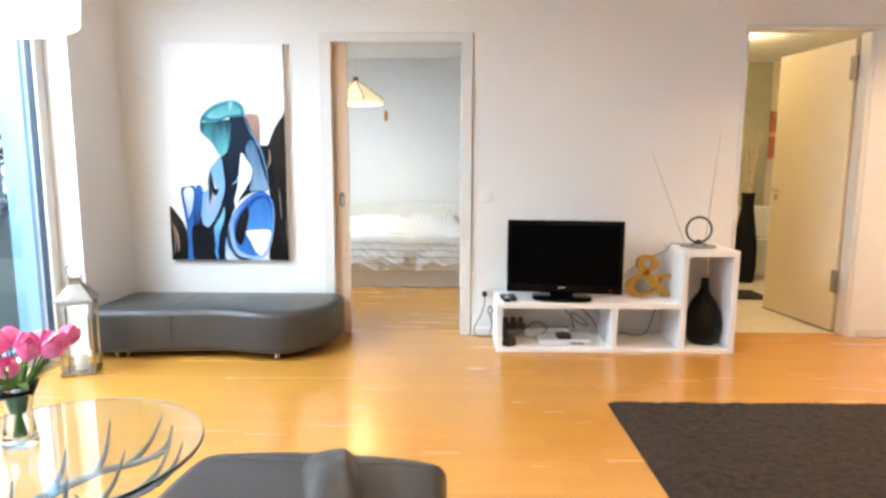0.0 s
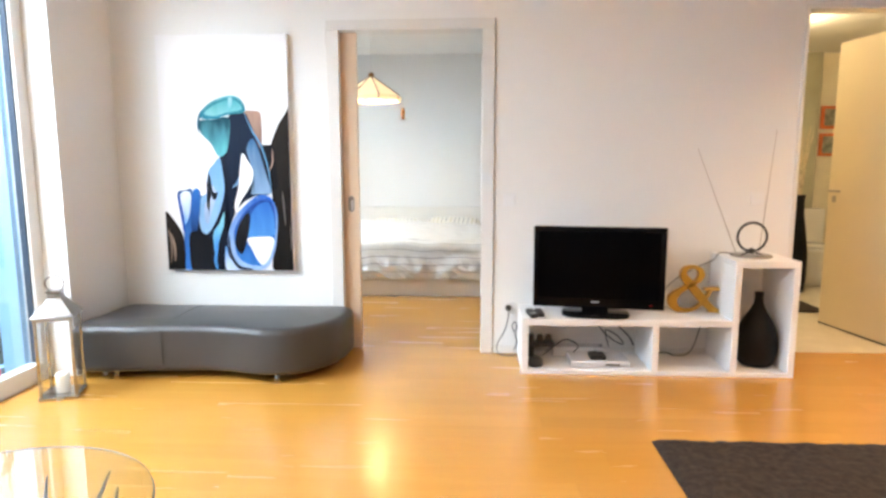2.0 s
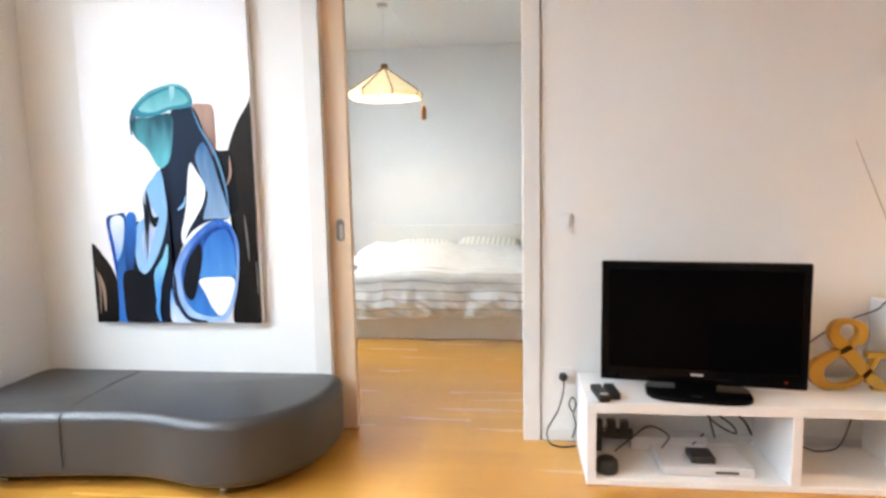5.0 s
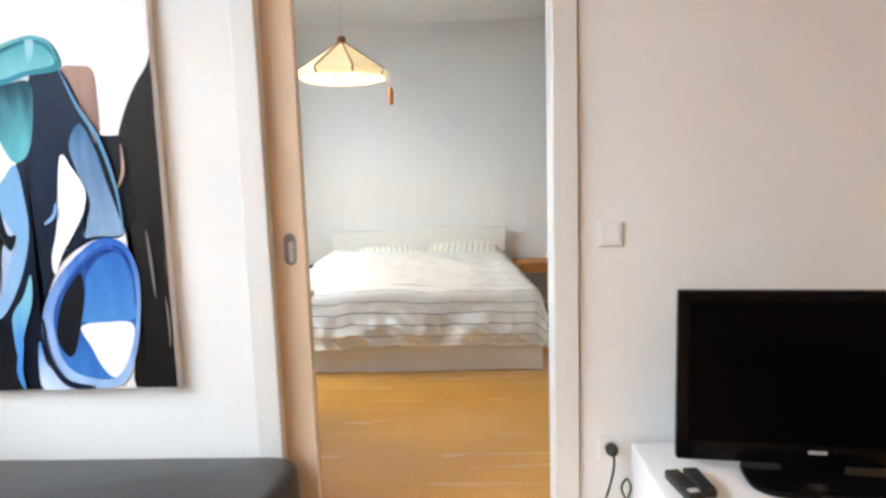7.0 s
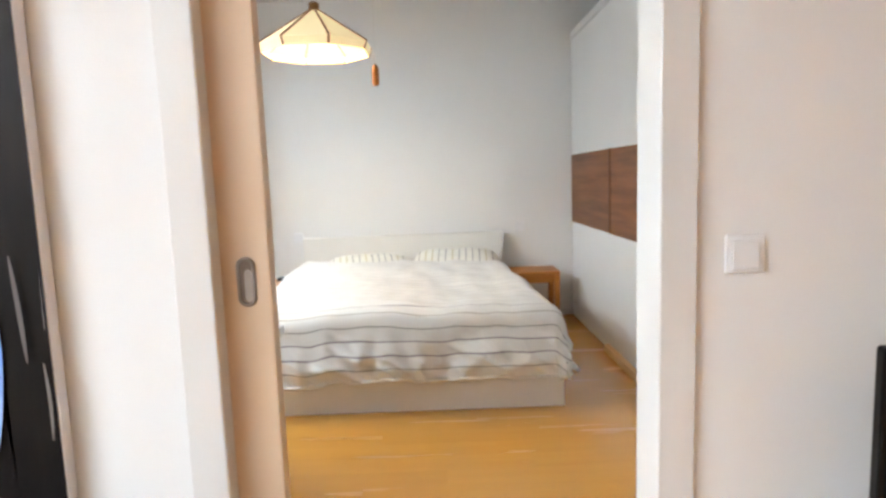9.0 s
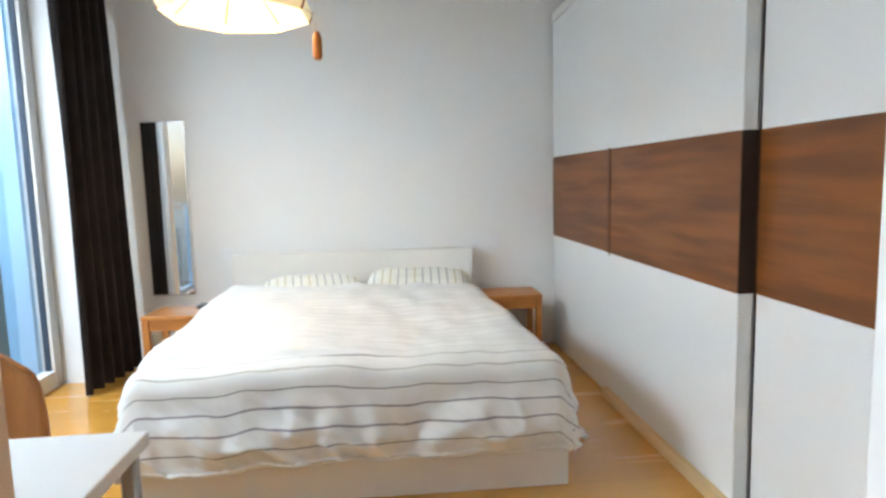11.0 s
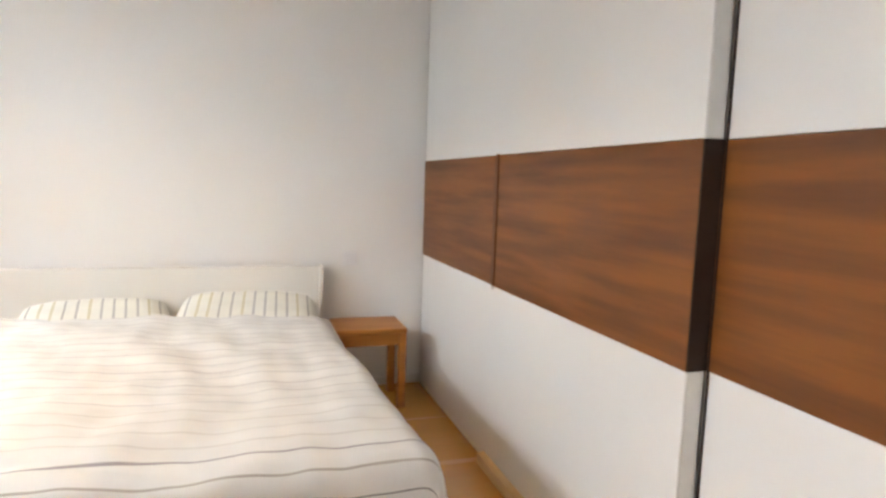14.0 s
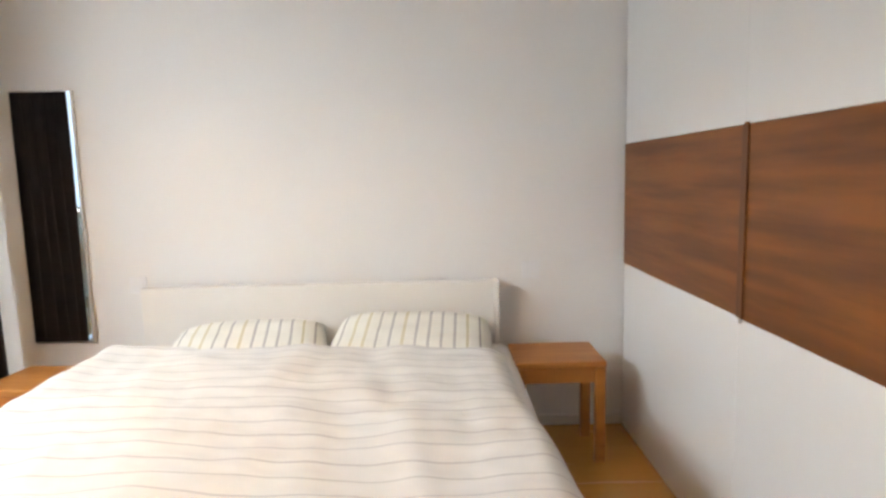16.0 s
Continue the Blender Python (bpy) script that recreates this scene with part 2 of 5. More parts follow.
BATH_TILE = mat("olive_grey_wall_tile", (0.42, 0.40, 0.28), 0.3, var=0.06, scale=4, rand=0.05)
GREY_PRINT = mat("grey_green_print", (0.30, 0.30, 0.22), 0.5, var=0.3, scale=14, color2=(0.10, 0.10, 0.08))
RED_PRINT = mat("red_print", (0.62, 0.13, 0.03), 0.5, var=0.10, scale=22)
CERAMIC = mat("white_sanitary_ceramic", (0.82, 0.80, 0.74), 0.15, var=0.01, scale=4)
STICK = mat("pale_dried_reed", (0.66, 0.54, 0.36), 0.8, var=0.2, scale=30)
CANVAS = mat("white_canvas", (0.82, 0.81, 0.82), 0.7, var=0.02, scale=3, bump=0.2, bscale=420)
RED_LED = glow_mat("red_standby_light", (0.5, 0.02, 0.01), 0.01)
BARK = mat("dark_bark", (0.13, 0.115, 0.11), 0.9, var=0.25, scale=9, bump=0.6, bscale=60)
FACADE = mat("pale_render_facade", (0.52, 0.53, 0.55), 0.85, var=0.05, scale=0.6, bump=0.1)
FACADE_TRIM = mat("grey_facade_trim", (0.40, 0.40, 0.42), 0.8)
ROOF = mat("dark_roof_sheet", (0.10, 0.09, 0.09), 0.7, var=0.1, scale=2)
PANE = mat("dark_window_pane", (0.05, 0.07, 0.09), 0.08, var=0.1, scale=1)
GROUND = mat("winter_lawn_ground", (0.10, 0.115, 0.06), 0.95, var=0.2, scale=0.8, bump=0.5, bscale=20)
DARK_ITEM = mat("dark_book_cover", (0.03, 0.028, 0.03), 0.5, var=0.1, scale=12)

# ---- mesh helpers ----


def mesh_object(name, bm, material, parent=None, label="", smooth=False):
    me = bpy.data.meshes.new(name)
    bm.normal_update()
    bm.to_mesh(me)
    bm.free()
    if smooth:
        me.polygons.foreach_set("use_smooth", [True] * len(me.polygons))
    me.materials.append(material)
    ob = new(name, me)
    if parent is not None:
        ob.parent = parent
        ob.matrix_parent_inverse = parent.matrix_basis.inverted()
    if label:
        ob["label"] = label
    return ob


def part(name, bm, material, parent, label="", smooth=False):
    return mesh_object(name, bm, material, parent, label, smooth)


def thing(name, label, category, at=(0, 0, 0), group="", kind=""):
    ob = new(name)
    ob.empty_display_size = 0.1
    ob.location = at
    ob.matrix_basis = Matrix.Translation(at)
    return tagged(ob, label, category, group, kind)


def box_bm(x0, y0, z0, x1, y1, z1, bevel=0.0, seg=2):
    bm = bmesh.new()
    bmesh.ops.create_cube(bm, size=1, matrix=Matrix.Translation(((x0 + x1) / 2, (y0 + y1) / 2, (z0 + z1) / 2)) @ Matrix.Diagonal((abs(x1 - x0), abs(y1 - y0), abs(z1 - z0), 1)))
    if bevel:
        bmesh.ops.bevel(bm, geom=bm.edges[:], offset=bevel, segments=seg, profile=0.5, affect="EDGES")
    return bm


def turn_bm(bm, m):
    bmesh.ops.transform(bm, matrix=m, verts=bm.verts)
    return bm


def lathe_bm(profile, at=(0, 0, 0), seg=32, close=False):
    """A turned body: profile is (radius, height) pairs from bottom to top."""
    bm = bmesh.new()
    rings = []
    for r, z in profile:
        if r < 1e-5:
            rings.append([bm.verts.new((at[0], at[1], at[2] + z))])
        else:
            rings.append([bm.verts.new((at[0] + r * math.cos(2 * math.pi * k / seg), at[1] + r * math.sin(2 * math.pi * k / seg), at[2] + z)) for k in range(seg)])
    for a, b in zip(rings, rings[1:]):
        for k in range(seg):
            j = (k + 1) % seg
            if len(a) == 1 and len(b) == 1:
                continue
            if len(a) == 1:
                bm.faces.new((a[0], b[j], b[k]))
            elif len(b) == 1:
                bm.faces.new((a[k], a[j], b[0]))
            else:
                bm.faces.new((a[k], a[j], b[j], b[k]))
    bmesh.ops.recalc_face_normals(bm, faces=bm.faces)
    return bm


def spline(points, n=8, closed=False):
    """Points along a smooth curve through the given ones."""
    pts = [Vector(p) for p in points]
    out = []
    count = len(pts)
    for i in range(count if closed else count - 1):
        p = [pts[(i + k) % count] if closed else pts[min(max(i + k, 0), count - 1)] for k in (-1, 0, 1, 2)]
        for k in range(n):
            t = k / n
            out.append(0.5 * (2 * p[1] + (p[2] - p[0]) * t + (2 * p[0] - 5 * p[1] + 4 * p[2] - p[3]) * t * t + (3 * p[1] - p[0] - 3 * p[2] + p[3]) * t ** 3))
    if not closed:
        out.append(pts[-1])
    return out


def tube_bm(points, radius, seg=8, taper=None, bm=None):
    """A round tube along points; taper gives the end radius."""
    bm = bm or bmesh.new()
    pts = [Vector(p) for p in points]
    rings = []
    side = None
    for i, p in enumerate(pts):
        d = (pts[min(i + 1, len(pts) - 1)] - pts[max(i - 1, 0)]).normalized()
        if side is None:
            side = d.orthogonal().normalized()
        side = (side - d * side.dot(d)).normalized()
        up = d.cross(side)
        r = radius if taper is None else radius + (taper - radius) * i / (len(pts) - 1)
        rings.append([bm.verts.new(p + r * (side * math.cos(2 * math.pi * k / seg) + up * math.sin(2 * math.pi * k / seg))) for k in range(seg)])
    for a, b in zip(rings, rings[1:]):
        for k in range(seg):
            bm.faces.new((a[k], a[(k + 1) % seg], b[(k + 1) % seg], b[k]))
    for ring, flip in ((rings[0], True), (rings[-1], False)):
        bm.faces.new(ring[::-1] if flip else ring)
    return bm


def prism_bm(outline, z0, z1, round_top=0.0, seg=4):
    """A body over a flat outline of (x, y) points, with rounded upper and lower rims."""
    bm = bmesh.new()
    n = len(outline)
    c = sum((Vector((*p[:2], 0)) for p in outline), Vector()) / n
    layers = []
    r = round_top
    if r:
        for k in range(seg + 1):
            a = math.pi / 2 * k / seg
            layers.append((r * (1 - math.sin(a)), z0 + r * (1 - math.cos(a))))
        for k in range(seg + 1):
            a = math.pi / 2 * k / seg
            layers.append((r * (1 - math.cos(a)), z1 - r + r * math.sin(a)))
    else:
        layers = [(0, z0), (0, z1)]
    pts = [Vector((*p[:2], 0)) for p in outline]
    normals = []
    for i in range(n):
        d = (pts[(i + 1) % n] - pts[i - 1]).normalized()
        normals.append(Vector((d.y, -d.x, 0)))
    rings = [[bm.verts.new(pts[i] - normals[i] * inset + Vector((0, 0, z))) for i in range(n)] for inset, z in layers]
    for a, b in zip(rings, rings[1:]):
        for k in range(n):
            bm.faces.new((a[k], a[(k + 1) % n], b[(k + 1) % n], b[k]))
    bm.faces.new(rings[0][::-1])
    bm.faces.new(rings[-1])
    bmesh.ops.recalc_face_normals(bm, faces=bm.faces)
    return bm


def structure(name, bm, material, label, category, smooth=False):
    return tagged(mesh_object(name, bm, material, None, "", smooth), label, category, "", "structure")


def join_boxes(boxes):
    bm = bmesh.new()
    for x0, y0, z0, x1, y1, z1 in boxes:
        bmesh.ops.create_cube(bm, size=1, matrix=Matrix.Translation(((x0 + x1) / 2, (y0 + y1) / 2, (z0 + z1) / 2)) @ Matrix.Diagonal((x1 - x0, y1 - y0, z1 - z0, 1)))
    return bm


# ---- the large structure ----
XW, XR, YB, YF, YF2, YE, ZC = -1.63, 4.60, -2.40, 4.51, 4.625, 8.39, 2.68
DX0, DX1, DZ = -0.105, 0.825, 2.13          # sliding door opening
HX0, HX1, HZ = 2.83, 3.74, 2.22             # bathroom door opening
LW0, LW1, BW0, BW1, WZ = -0.6, 3.92, 5.2, 8.0, 2.52   # window openings along the outer wall
XO = -2.08

structure("wall_north", join_boxes([(XO, YF, 0, DX0 - 0.085, YF2, ZC), (DX0 - 0.085, YF, DZ + 0.065, DX1 + 0.085, YF2, ZC), (DX1 + 0.085, YF, 0, HX0, YF2, ZC), (HX0, YF, HZ, HX1, YF2, ZC), (HX1, YF, 0, XR, YF2, ZC)]), WALL,
          "white painted partition wall between living room and bedroom", "wall")
structure("wall_west", join_boxes([(XO, YB, 0, XW, LW0, ZC), (XO, LW0, WZ, XW, LW1, ZC), (XO, LW1, 0, XW, YF, ZC), (XO, YF2, 0, XW, BW0, ZC), (XO, BW0, WZ, XW, BW1, ZC), (XO, BW1, 0, XW, YE, ZC)]), WALL,
          "white painted outer wall with floor-length window openings", "wall")
structure("wall_east", box_bm(XR, YB, 0, XR + 0.15, YF2, ZC), WALL, "white painted side wall of the living room", "wall")
structure("wall_south", box_bm(XO, YB - 0.15, 0, XR + 0.15, YB, ZC), WALL, "white painted rear wall of the living room", "wall")
structure("wall_bedroom_north", box_bm(XO, YE, 0, 2.4, YE + 0.15, ZC), WALL, "white painted bedroom wall behind the bed", "wall")
structure("wall_bedroom_east", box_bm(2.25, YF2, 0, 2.4, YE, ZC), WALL, "white painted bedroom wall behind the wardrobe", "wall")
structure("ceiling", join_boxes([(XO, YB - 0.15, ZC, XR + 0.15, YF2, ZC + 0.15), (XO, YF2, ZC, 2.4, YE + 0.15, ZC + 0.15)]), CEIL, "plain white painted ceiling", "ceiling")
structure("wall_bathroom", join_boxes([(2.55, YF2, 0, 2.70, 7.75, 2.5), (5.05, YF2, 0, 5.2, 7.75, 2.5), (2.55, 7.6, 0, 5.2, 7.75, 2.5)]), BATH_WALL, "cream plastered bathroom wall in warm light", "wall")
structure("ceiling_bathroom", box_bm(2.55, YF2, 2.5, 5.2, 7.75, 2.62), CEIL, "white bathroom ceiling", "ceiling")
floor = structure("floor", join_boxes([(XO, YB, -0.12, XR, YF2, -0.016), (XO, YF2, -0.12, 2.25, YE, -0.016)]), PARQUET_GAP, "honey-coloured maple parquet floor in long boards", "floor")
floor_bath = structure("floor_bathroom", box_bm(2.55, YF2, -0.12, 5.2, 7.75, -0.016), PARQUET_GAP, "cream tiled bathroom floor", "floor")
structure("ground", box_bm(-160, -120, -3.7, XO - 0.3, 120, -3.5), GROUND, "winter lawn and ground outside the house", "ground")

# ---- doors, windows ----


def door_casing(name, x0, x1, z, y, w, label, material):
    ob = thing(name, label, "door frame", (x0, y, 0), "", "structure")
    for nm, b in (("frame_post", (x0 - w, y - 0.016, 0, x0, YF2 + 0.016, z)), ("frame_post", (x1, y - 0.016, 0, x1 + w, YF2 + 0.016, z)), ("frame_head", (x0 - w, y - 0.016, z + 0.001, x1 + w, YF2 + 0.016, z + w * 0.8))):
        part(nm, box_bm(*b, bevel=0.004), material, ob)
    return ob


door_casing("door_1", DX0, DX1, DZ, YF, 0.08, "white lacquered casing of the sliding bedroom door", TRIM)

leaf = thing("sliding_door", "cream sliding door, mostly pushed into its wall pocket", "door", (-0.05, 4.57, 0), "", "structure")
part("door_leaf", box_bm(DX0 - 0.004, 4.548, 0.012, 0.0, 4.590, DZ - 0.004, 0.003), BEIGE, leaf)
STADIUM = [(0.0165 * math.cos(2 * math.pi * k / 32), 0.0165 * math.sin(2 * math.pi * k / 32) + (0.0335 if k % 32 < 16 else -0.0335)) for k in range(32)]
part("flush_pull", tube_bm([(-0.052 + u, 4.5475, 1.012 + v) for u, v in STADIUM + STADIUM[:1]], 0.0048, 8), PULL_RING, leaf, "oval grey metal rim of the flush pull", True)
# the recess is flat: its shade is this darker plate
dish = part("pull_recess", prism_bm([(u * 0.93, v * 0.98) for u, v in STADIUM], -0.0012, 0.0008), BRONZE, leaf, "shaded recess of the pull, put in as a flat brown-grey plate")
dish.data.transform(Matrix.Translation((-0.052, 4.5475, 1.012)) @ Matrix.Rotation(radians(90), 4, "X"))
# paler plate, set low, painted as the light falling into the recess
shine = part("recess_light", prism_bm([(0.004 + u * 0.50, v * 0.72 - 0.008) for u, v in STADIUM], -0.0004, 0.0006), NICKEL, leaf, "lit lower part of the recess, put in as a paler nickel plate")
shine.data.transform(Matrix.Translation((-0.052, 4.5461, 1.012)) @ Matrix.Rotation(radians(90), 4, "X"))
# dark slot between leaf and casing
structure("door_stop", box_bm(DX0 - 0.003, 4.592, 0.012, -0.03, 4.600, DZ - 0.004), TRIM, "white stop strip behind the sliding door", "door frame")

hall_frame = thing("door_2", "white lacquered frame of the bathroom door", "door frame", (HX0, YF, 0), "", "structure")
for b in ((HX0 - 0.01, YF - 0.012, 0, HX0 + 0.015, YF2 + 0.012, HZ), (HX1 - 0.03, YF + 0.01, 0, HX1 + 0.05, YF2 + 0.012, HZ), (HX0 - 0.01, YF - 0.012, HZ, HX1 + 0.05, YF2 + 0.012, HZ + 0.03)):
    part("frame_post", box_bm(*b, bevel=0.004), TRIM, hall_frame)
bath_door = thing("bathroom_door", "cream lacquered bathroom door standing wide open", "door", (0, 0, 0), "", "structure")
bm = box_bm(-0.022, 0, 0.012, 0.022, 0.80, HZ - 0.03, 0.003)
part("door_leaf", bm, CREAM_DOOR, bath_door)
for z in (0.40, 1.98):
    part("hinge", box_bm(-0.034, -0.035, z - 0.085, -0.0225, 0.028, z + 0.085, 0.003), PULL_RING, bath_door, "satin nickel hinge")
part("door_edge_seal", box_bm(-0.024, 0.002, 0.004, 0.020, 0.798, 0.0115), BLACK_PLASTIC, bath_door, "dark brush seal under the leaf")
part("lock_plate", box_bm(-0.0265, 0.715, 0.98, -0.0222, 0.755, 1.03, 0.002), NICKEL, bath_door)
part("door_handle", tube_bm(spline([(-0.022, 0.735, 1.07), (-0.06, 0.735, 1.07), (-0.068, 0.725, 1.07), (-0.068, 0.63, 1.07)], 5), 0.009), NICKEL, bath_door, "satin nickel lever handle", True)
bath_door.matrix_basis = Matrix.Translation((3.712, 4.655, 0)) @ Matrix.Rotation(radians(8.5), 4, "Z")


def window(name, y0, y1, mullions, label):
    """A floor-length window in the outer wall, with its frame, seal and panes."""
    ob = thing(name, label, "window", (-1.82, y0, 0), "", "structure")
    x0, x1, w = -1.86, -1.78, 0.085
    part("window_frame", box_bm(x0, y0, 0, x1, y0 + w, WZ, 0.006), TRIM, ob)
    part("window_frame", box_bm(x0, y1 - w, 0, x1, y1, WZ, 0.006), TRIM, ob)
    part("window_frame", box_bm(x0, y0 + w, 0, x1, y1 - w, 0.11, 0.006), TRIM, ob)
    part("window_frame", box_bm(x0, y0 + w, WZ - 0.1, x1, y1 - w, WZ, 0.006), TRIM, ob)
    edges = [y0 + w] + [m for m in mullions] + [y1 - w]
    for m in mullions:
        part("mullion", box_bm(x0, m - 0.06, 0.11, x1, m + 0.06, WZ - 0.1, 0.006), TRIM, ob)
    for k, (a, b) in enumerate(zip(edges, edges[1:])):
        a2, b2 = a + (0.06 if k else 0), b - (0.06 if k < len(edges) - 2 else 0)
        for c in ((x0 - 0.02, a2, 0.112, x0 - 0.002, a2 + 0.035, WZ - 0.102), (x0 - 0.02, b2 - 0.035, 0.112, x0 - 0.002, b2, WZ - 0.102)):
            part("outer_profile", box_bm(*c), BLUE_FRAME, ob, "blue-grey outer profile")
        part("pane_seal", box_bm(x0 + 0.022, b2 - 0.008, 0.111, x0 + 0.060, b2 - 0.0005, WZ - 0.101), DARK_SEAL, ob, "dark rubber seal")
        pane = part("pane", box_bm(x0 + 0.03, a2, 0.11, x0 + 0.036, b2, WZ - 0.1), GLASS, ob, "clear glass pane")
        pane.visible_shadow = False
    return ob


window("window_1", LW0, LW1, (0.9, 2.45), "tall white-framed living room window down to the floor")
window("window_2", BW0, BW1, (6.6,), "tall white-framed bedroom window down to the floor")
# blue sheets over the wall's outer reveals carry the sky's light as colour
for y_ in (LW1, BW1):
    structure("window_reveal", box_bm(-2.085, y_ - 0.010, 0, -1.885, y_ - 0.0005, WZ), BLUE_FRAME, "window's outer reveal, its bluish skylight painted on as a thin blue-grey sheet", "window reveal")


def balcony_rail(y0, y1):
    ob = thing("balcony_railing", "steel railing with clear glass infill outside the window", "railing", (-2.2, y0, 0), "window railings")
    part("handrail", tube_bm([(-2.2, y0, 1.02), (-2.2, y1, 1.02)], 0.022, 12), CHROME, ob, "", True)
    for y in (y0 + 0.03, (y0 + y1) / 2, y1 - 0.03):
        part("post", box_bm(-2.22, y - 0.02, -0.12, -2.18, y + 0.02, 1.0, 0.004), BLUE_FRAME, ob)
    for a, b in ((y0 + 0.06, (y0 + y1) / 2 - 0.03), ((y0 + y1) / 2 + 0.03, y1 - 0.06)):
        g = part("glass_panel", box_bm(-2.204, a, 0.02, -2.196, b, 0.96), GLASS, ob)
        g.visible_shadow = False
    part("base_channel", box_bm(-2.235, y0, -0.14, -2.165, y1, 0.018, 0.004), BLUE_FRAME, ob)
    return ob


balcony_rail(LW0, 4.48)
balcony_rail(BW0 - 0.3, 8.62)
structure("window_ledge", join_boxes([(-2.34, LW0, -0.30, -2.085, 4.50, -0.142), (-2.34, BW0 - 0.3, -0.30, -2.085, 8.64, -0.142)]), FACADE_TRIM, "grey concrete ledge below the windows", "ledge")
for nm, b in (("baseboard", (DX1 + 0.085, YF - 0.012, 0, HX0 - 0.012, YF, 0.055)), ("baseboard", (XW, YF - 0.012, 0, DX0 - 0.085, YF, 0.055)), ("baseboard", (HX1 + 0.05, YF - 0.012, 0, XR, YF, 0.055)), ("baseboard", (XW, YE - 0.012, 0, 1.60, YE, 0.05))):
    structure(nm, box_bm(*b, bevel=0.003), TRIM, "low white painted baseboard", "baseboard")

# ---- living room ----


def leather_bench():
    ob = thing("leather_ottoman_bench", "long kidney-shaped dark grey leather bench on chrome feet", "ottoman", (-0.85, 4.2, 0))
    pts = spline([(-1.60, 3.86), (-1.32, 3.84), (-1.00, 3.875), (-0.72, 3.885), (-0.45, 3.825), (-0.24, 3.86), (-0.08, 4.03), (-0.02, 4.26), (-0.055, 4.45), (-0.30, 4.47), (-0.85, 4.47), (-1.35, 4.47), (-1.585, 4.45), (-1.61, 4.2)], 7, True)
    body = prism_bm([(p.x, p.y) for p in pts], 0.046, 0.330, 0.045, 6)
    top = [f for f in body.faces if len(f.verts) > 20 and f.normal.z > 0.5]
    for f in top:
        bmesh.ops.poke(body, faces=[f], offset=0.012)
    part("cushion", body, LEATHER, ob, "dark grey leather upholstery", True)
    part("seam", tube_bm(spline([(-1.06, 3.865, 0.10), (-1.06, 3.864, 0.27), (-1.06, 3.886, 0.320), (-1.06, 4.0, 0.333), (-1.06, 4.2, 0.339), (-1.06, 4.42, 0.331)], 6), 0.0028, 6), SEAM, ob, "stitched seam")
    for x, y in ((-1.45, 3.915), (-0.385, 3.90), (-0.20, 4.36), (-1.48, 4.36), (-1.38, 3.925)):
        part("foot", lathe_bm([(0, 0), (0.014, 0), (0.016, 0.004), (0.016, 0.056), (0, 0.056)], (x, y, 0), 14), CHROME, ob, "chrome foot", True)
    return ob


leather_bench()


def near_ottoman():
    ob = thing("leather_footstool", "dark grey leather footstool with rounded corners", "footstool", (0.38, 1.2, 0))
    pts = spline([(0.0, 0.98), (0.35, 0.95), (0.66, 1.0), (0.73, 1.20), (0.745, 1.62), (0.705, 1.745), (0.38, 1.80), (0.07, 1.785), (-0.005, 1.68), (-0.03, 1.30)], 7, True)
    body = prism_bm([(p.x, p.y) for p in pts], 0.06, 0.42, 0.05, 6)
    part("cushion", body, LEATHER, ob, "dark grey leather upholstery", True)
    for x, y in ((0.06, 1.06), (0.62, 1.08), (0.62, 1.60), (0.08, 1.62)):
        part("foot", lathe_bm([(0, 0), (0.018, 0), (0.018, 0.066), (0, 0.066)], (x, y, 0), 14), CHROME, ob, "chrome foot", True)
    return ob


near_ottoman()


def scatter_cushion():
    ob = thing("leather_cushion", "small dark leather cushion lying on the footstool", "cushion", (0.45, 1.54, 0.42))
    bm = bmesh.new()
    bmesh.ops.create_uvsphere(bm, u_segments=28, v_segments=16, radius=1)
    for v in bm.verts:
        x, y, z = v.co
        sx, sy = math.copysign(abs(x) ** 0.55, x), math.copysign(abs(y) ** 0.55, y)
        peak = max(0, 1 - abs(x - 0.3) / (1.3 if x < 0.3 else 0.7)) ** 1.3
        v.co = (0.075 * sx, 0.15 * sy, (0.050 * z * peak * (1.1 - 0.5 * abs(sy)) if z > 0 else 0.04 * z) + 0.042 + 0.006 * noise.noise(Vector((x * 3, y * 3, z))) * (1 + z) / 2)
    turn_bm(bm, Matrix.Translation((0.45, 1.54, 0.42)) @ Matrix.Rotation(radians(14), 4, "Z"))
    part("cover", bm, LEATHER, ob, "", True)


scatter_cushion()


def tv_stand():
    ob = thing("tv_stand", "white L-shaped TV bench with open compartments", "tv stand", (1.9, 4.28, 0))
    y0, y1 = 4.09, 4.478
    x0, x1, xt, xd = 1.073, 2.692, 2.318, 1.855
    t = 0.038
    boards = (("bottom_board", (x0, y0, 0, x1, y1, 0.026)), ("side_board", (x0, y0, 0.026, x0 + t, y1, 0.305)), ("shelf_board", (x0, y0, 0.305, xt, y1, 0.345)),
              ("divider", (xd, y0, 0.026, xd + t, y1, 0.305)), ("tall_side", (xt, y0, 0.026, xt + t, y1, 0.665)), ("tall_side", (x1 - t, y0, 0.026, x1, y1, 0.665)),
              ("top_board", (xt, y0, 0.665, x1, y1, 0.705)))
    for nm, b in boards:
        part(nm, box_bm(*b, bevel=0.002), WHITE_BOARD, ob)
    return ob


tv_stand()


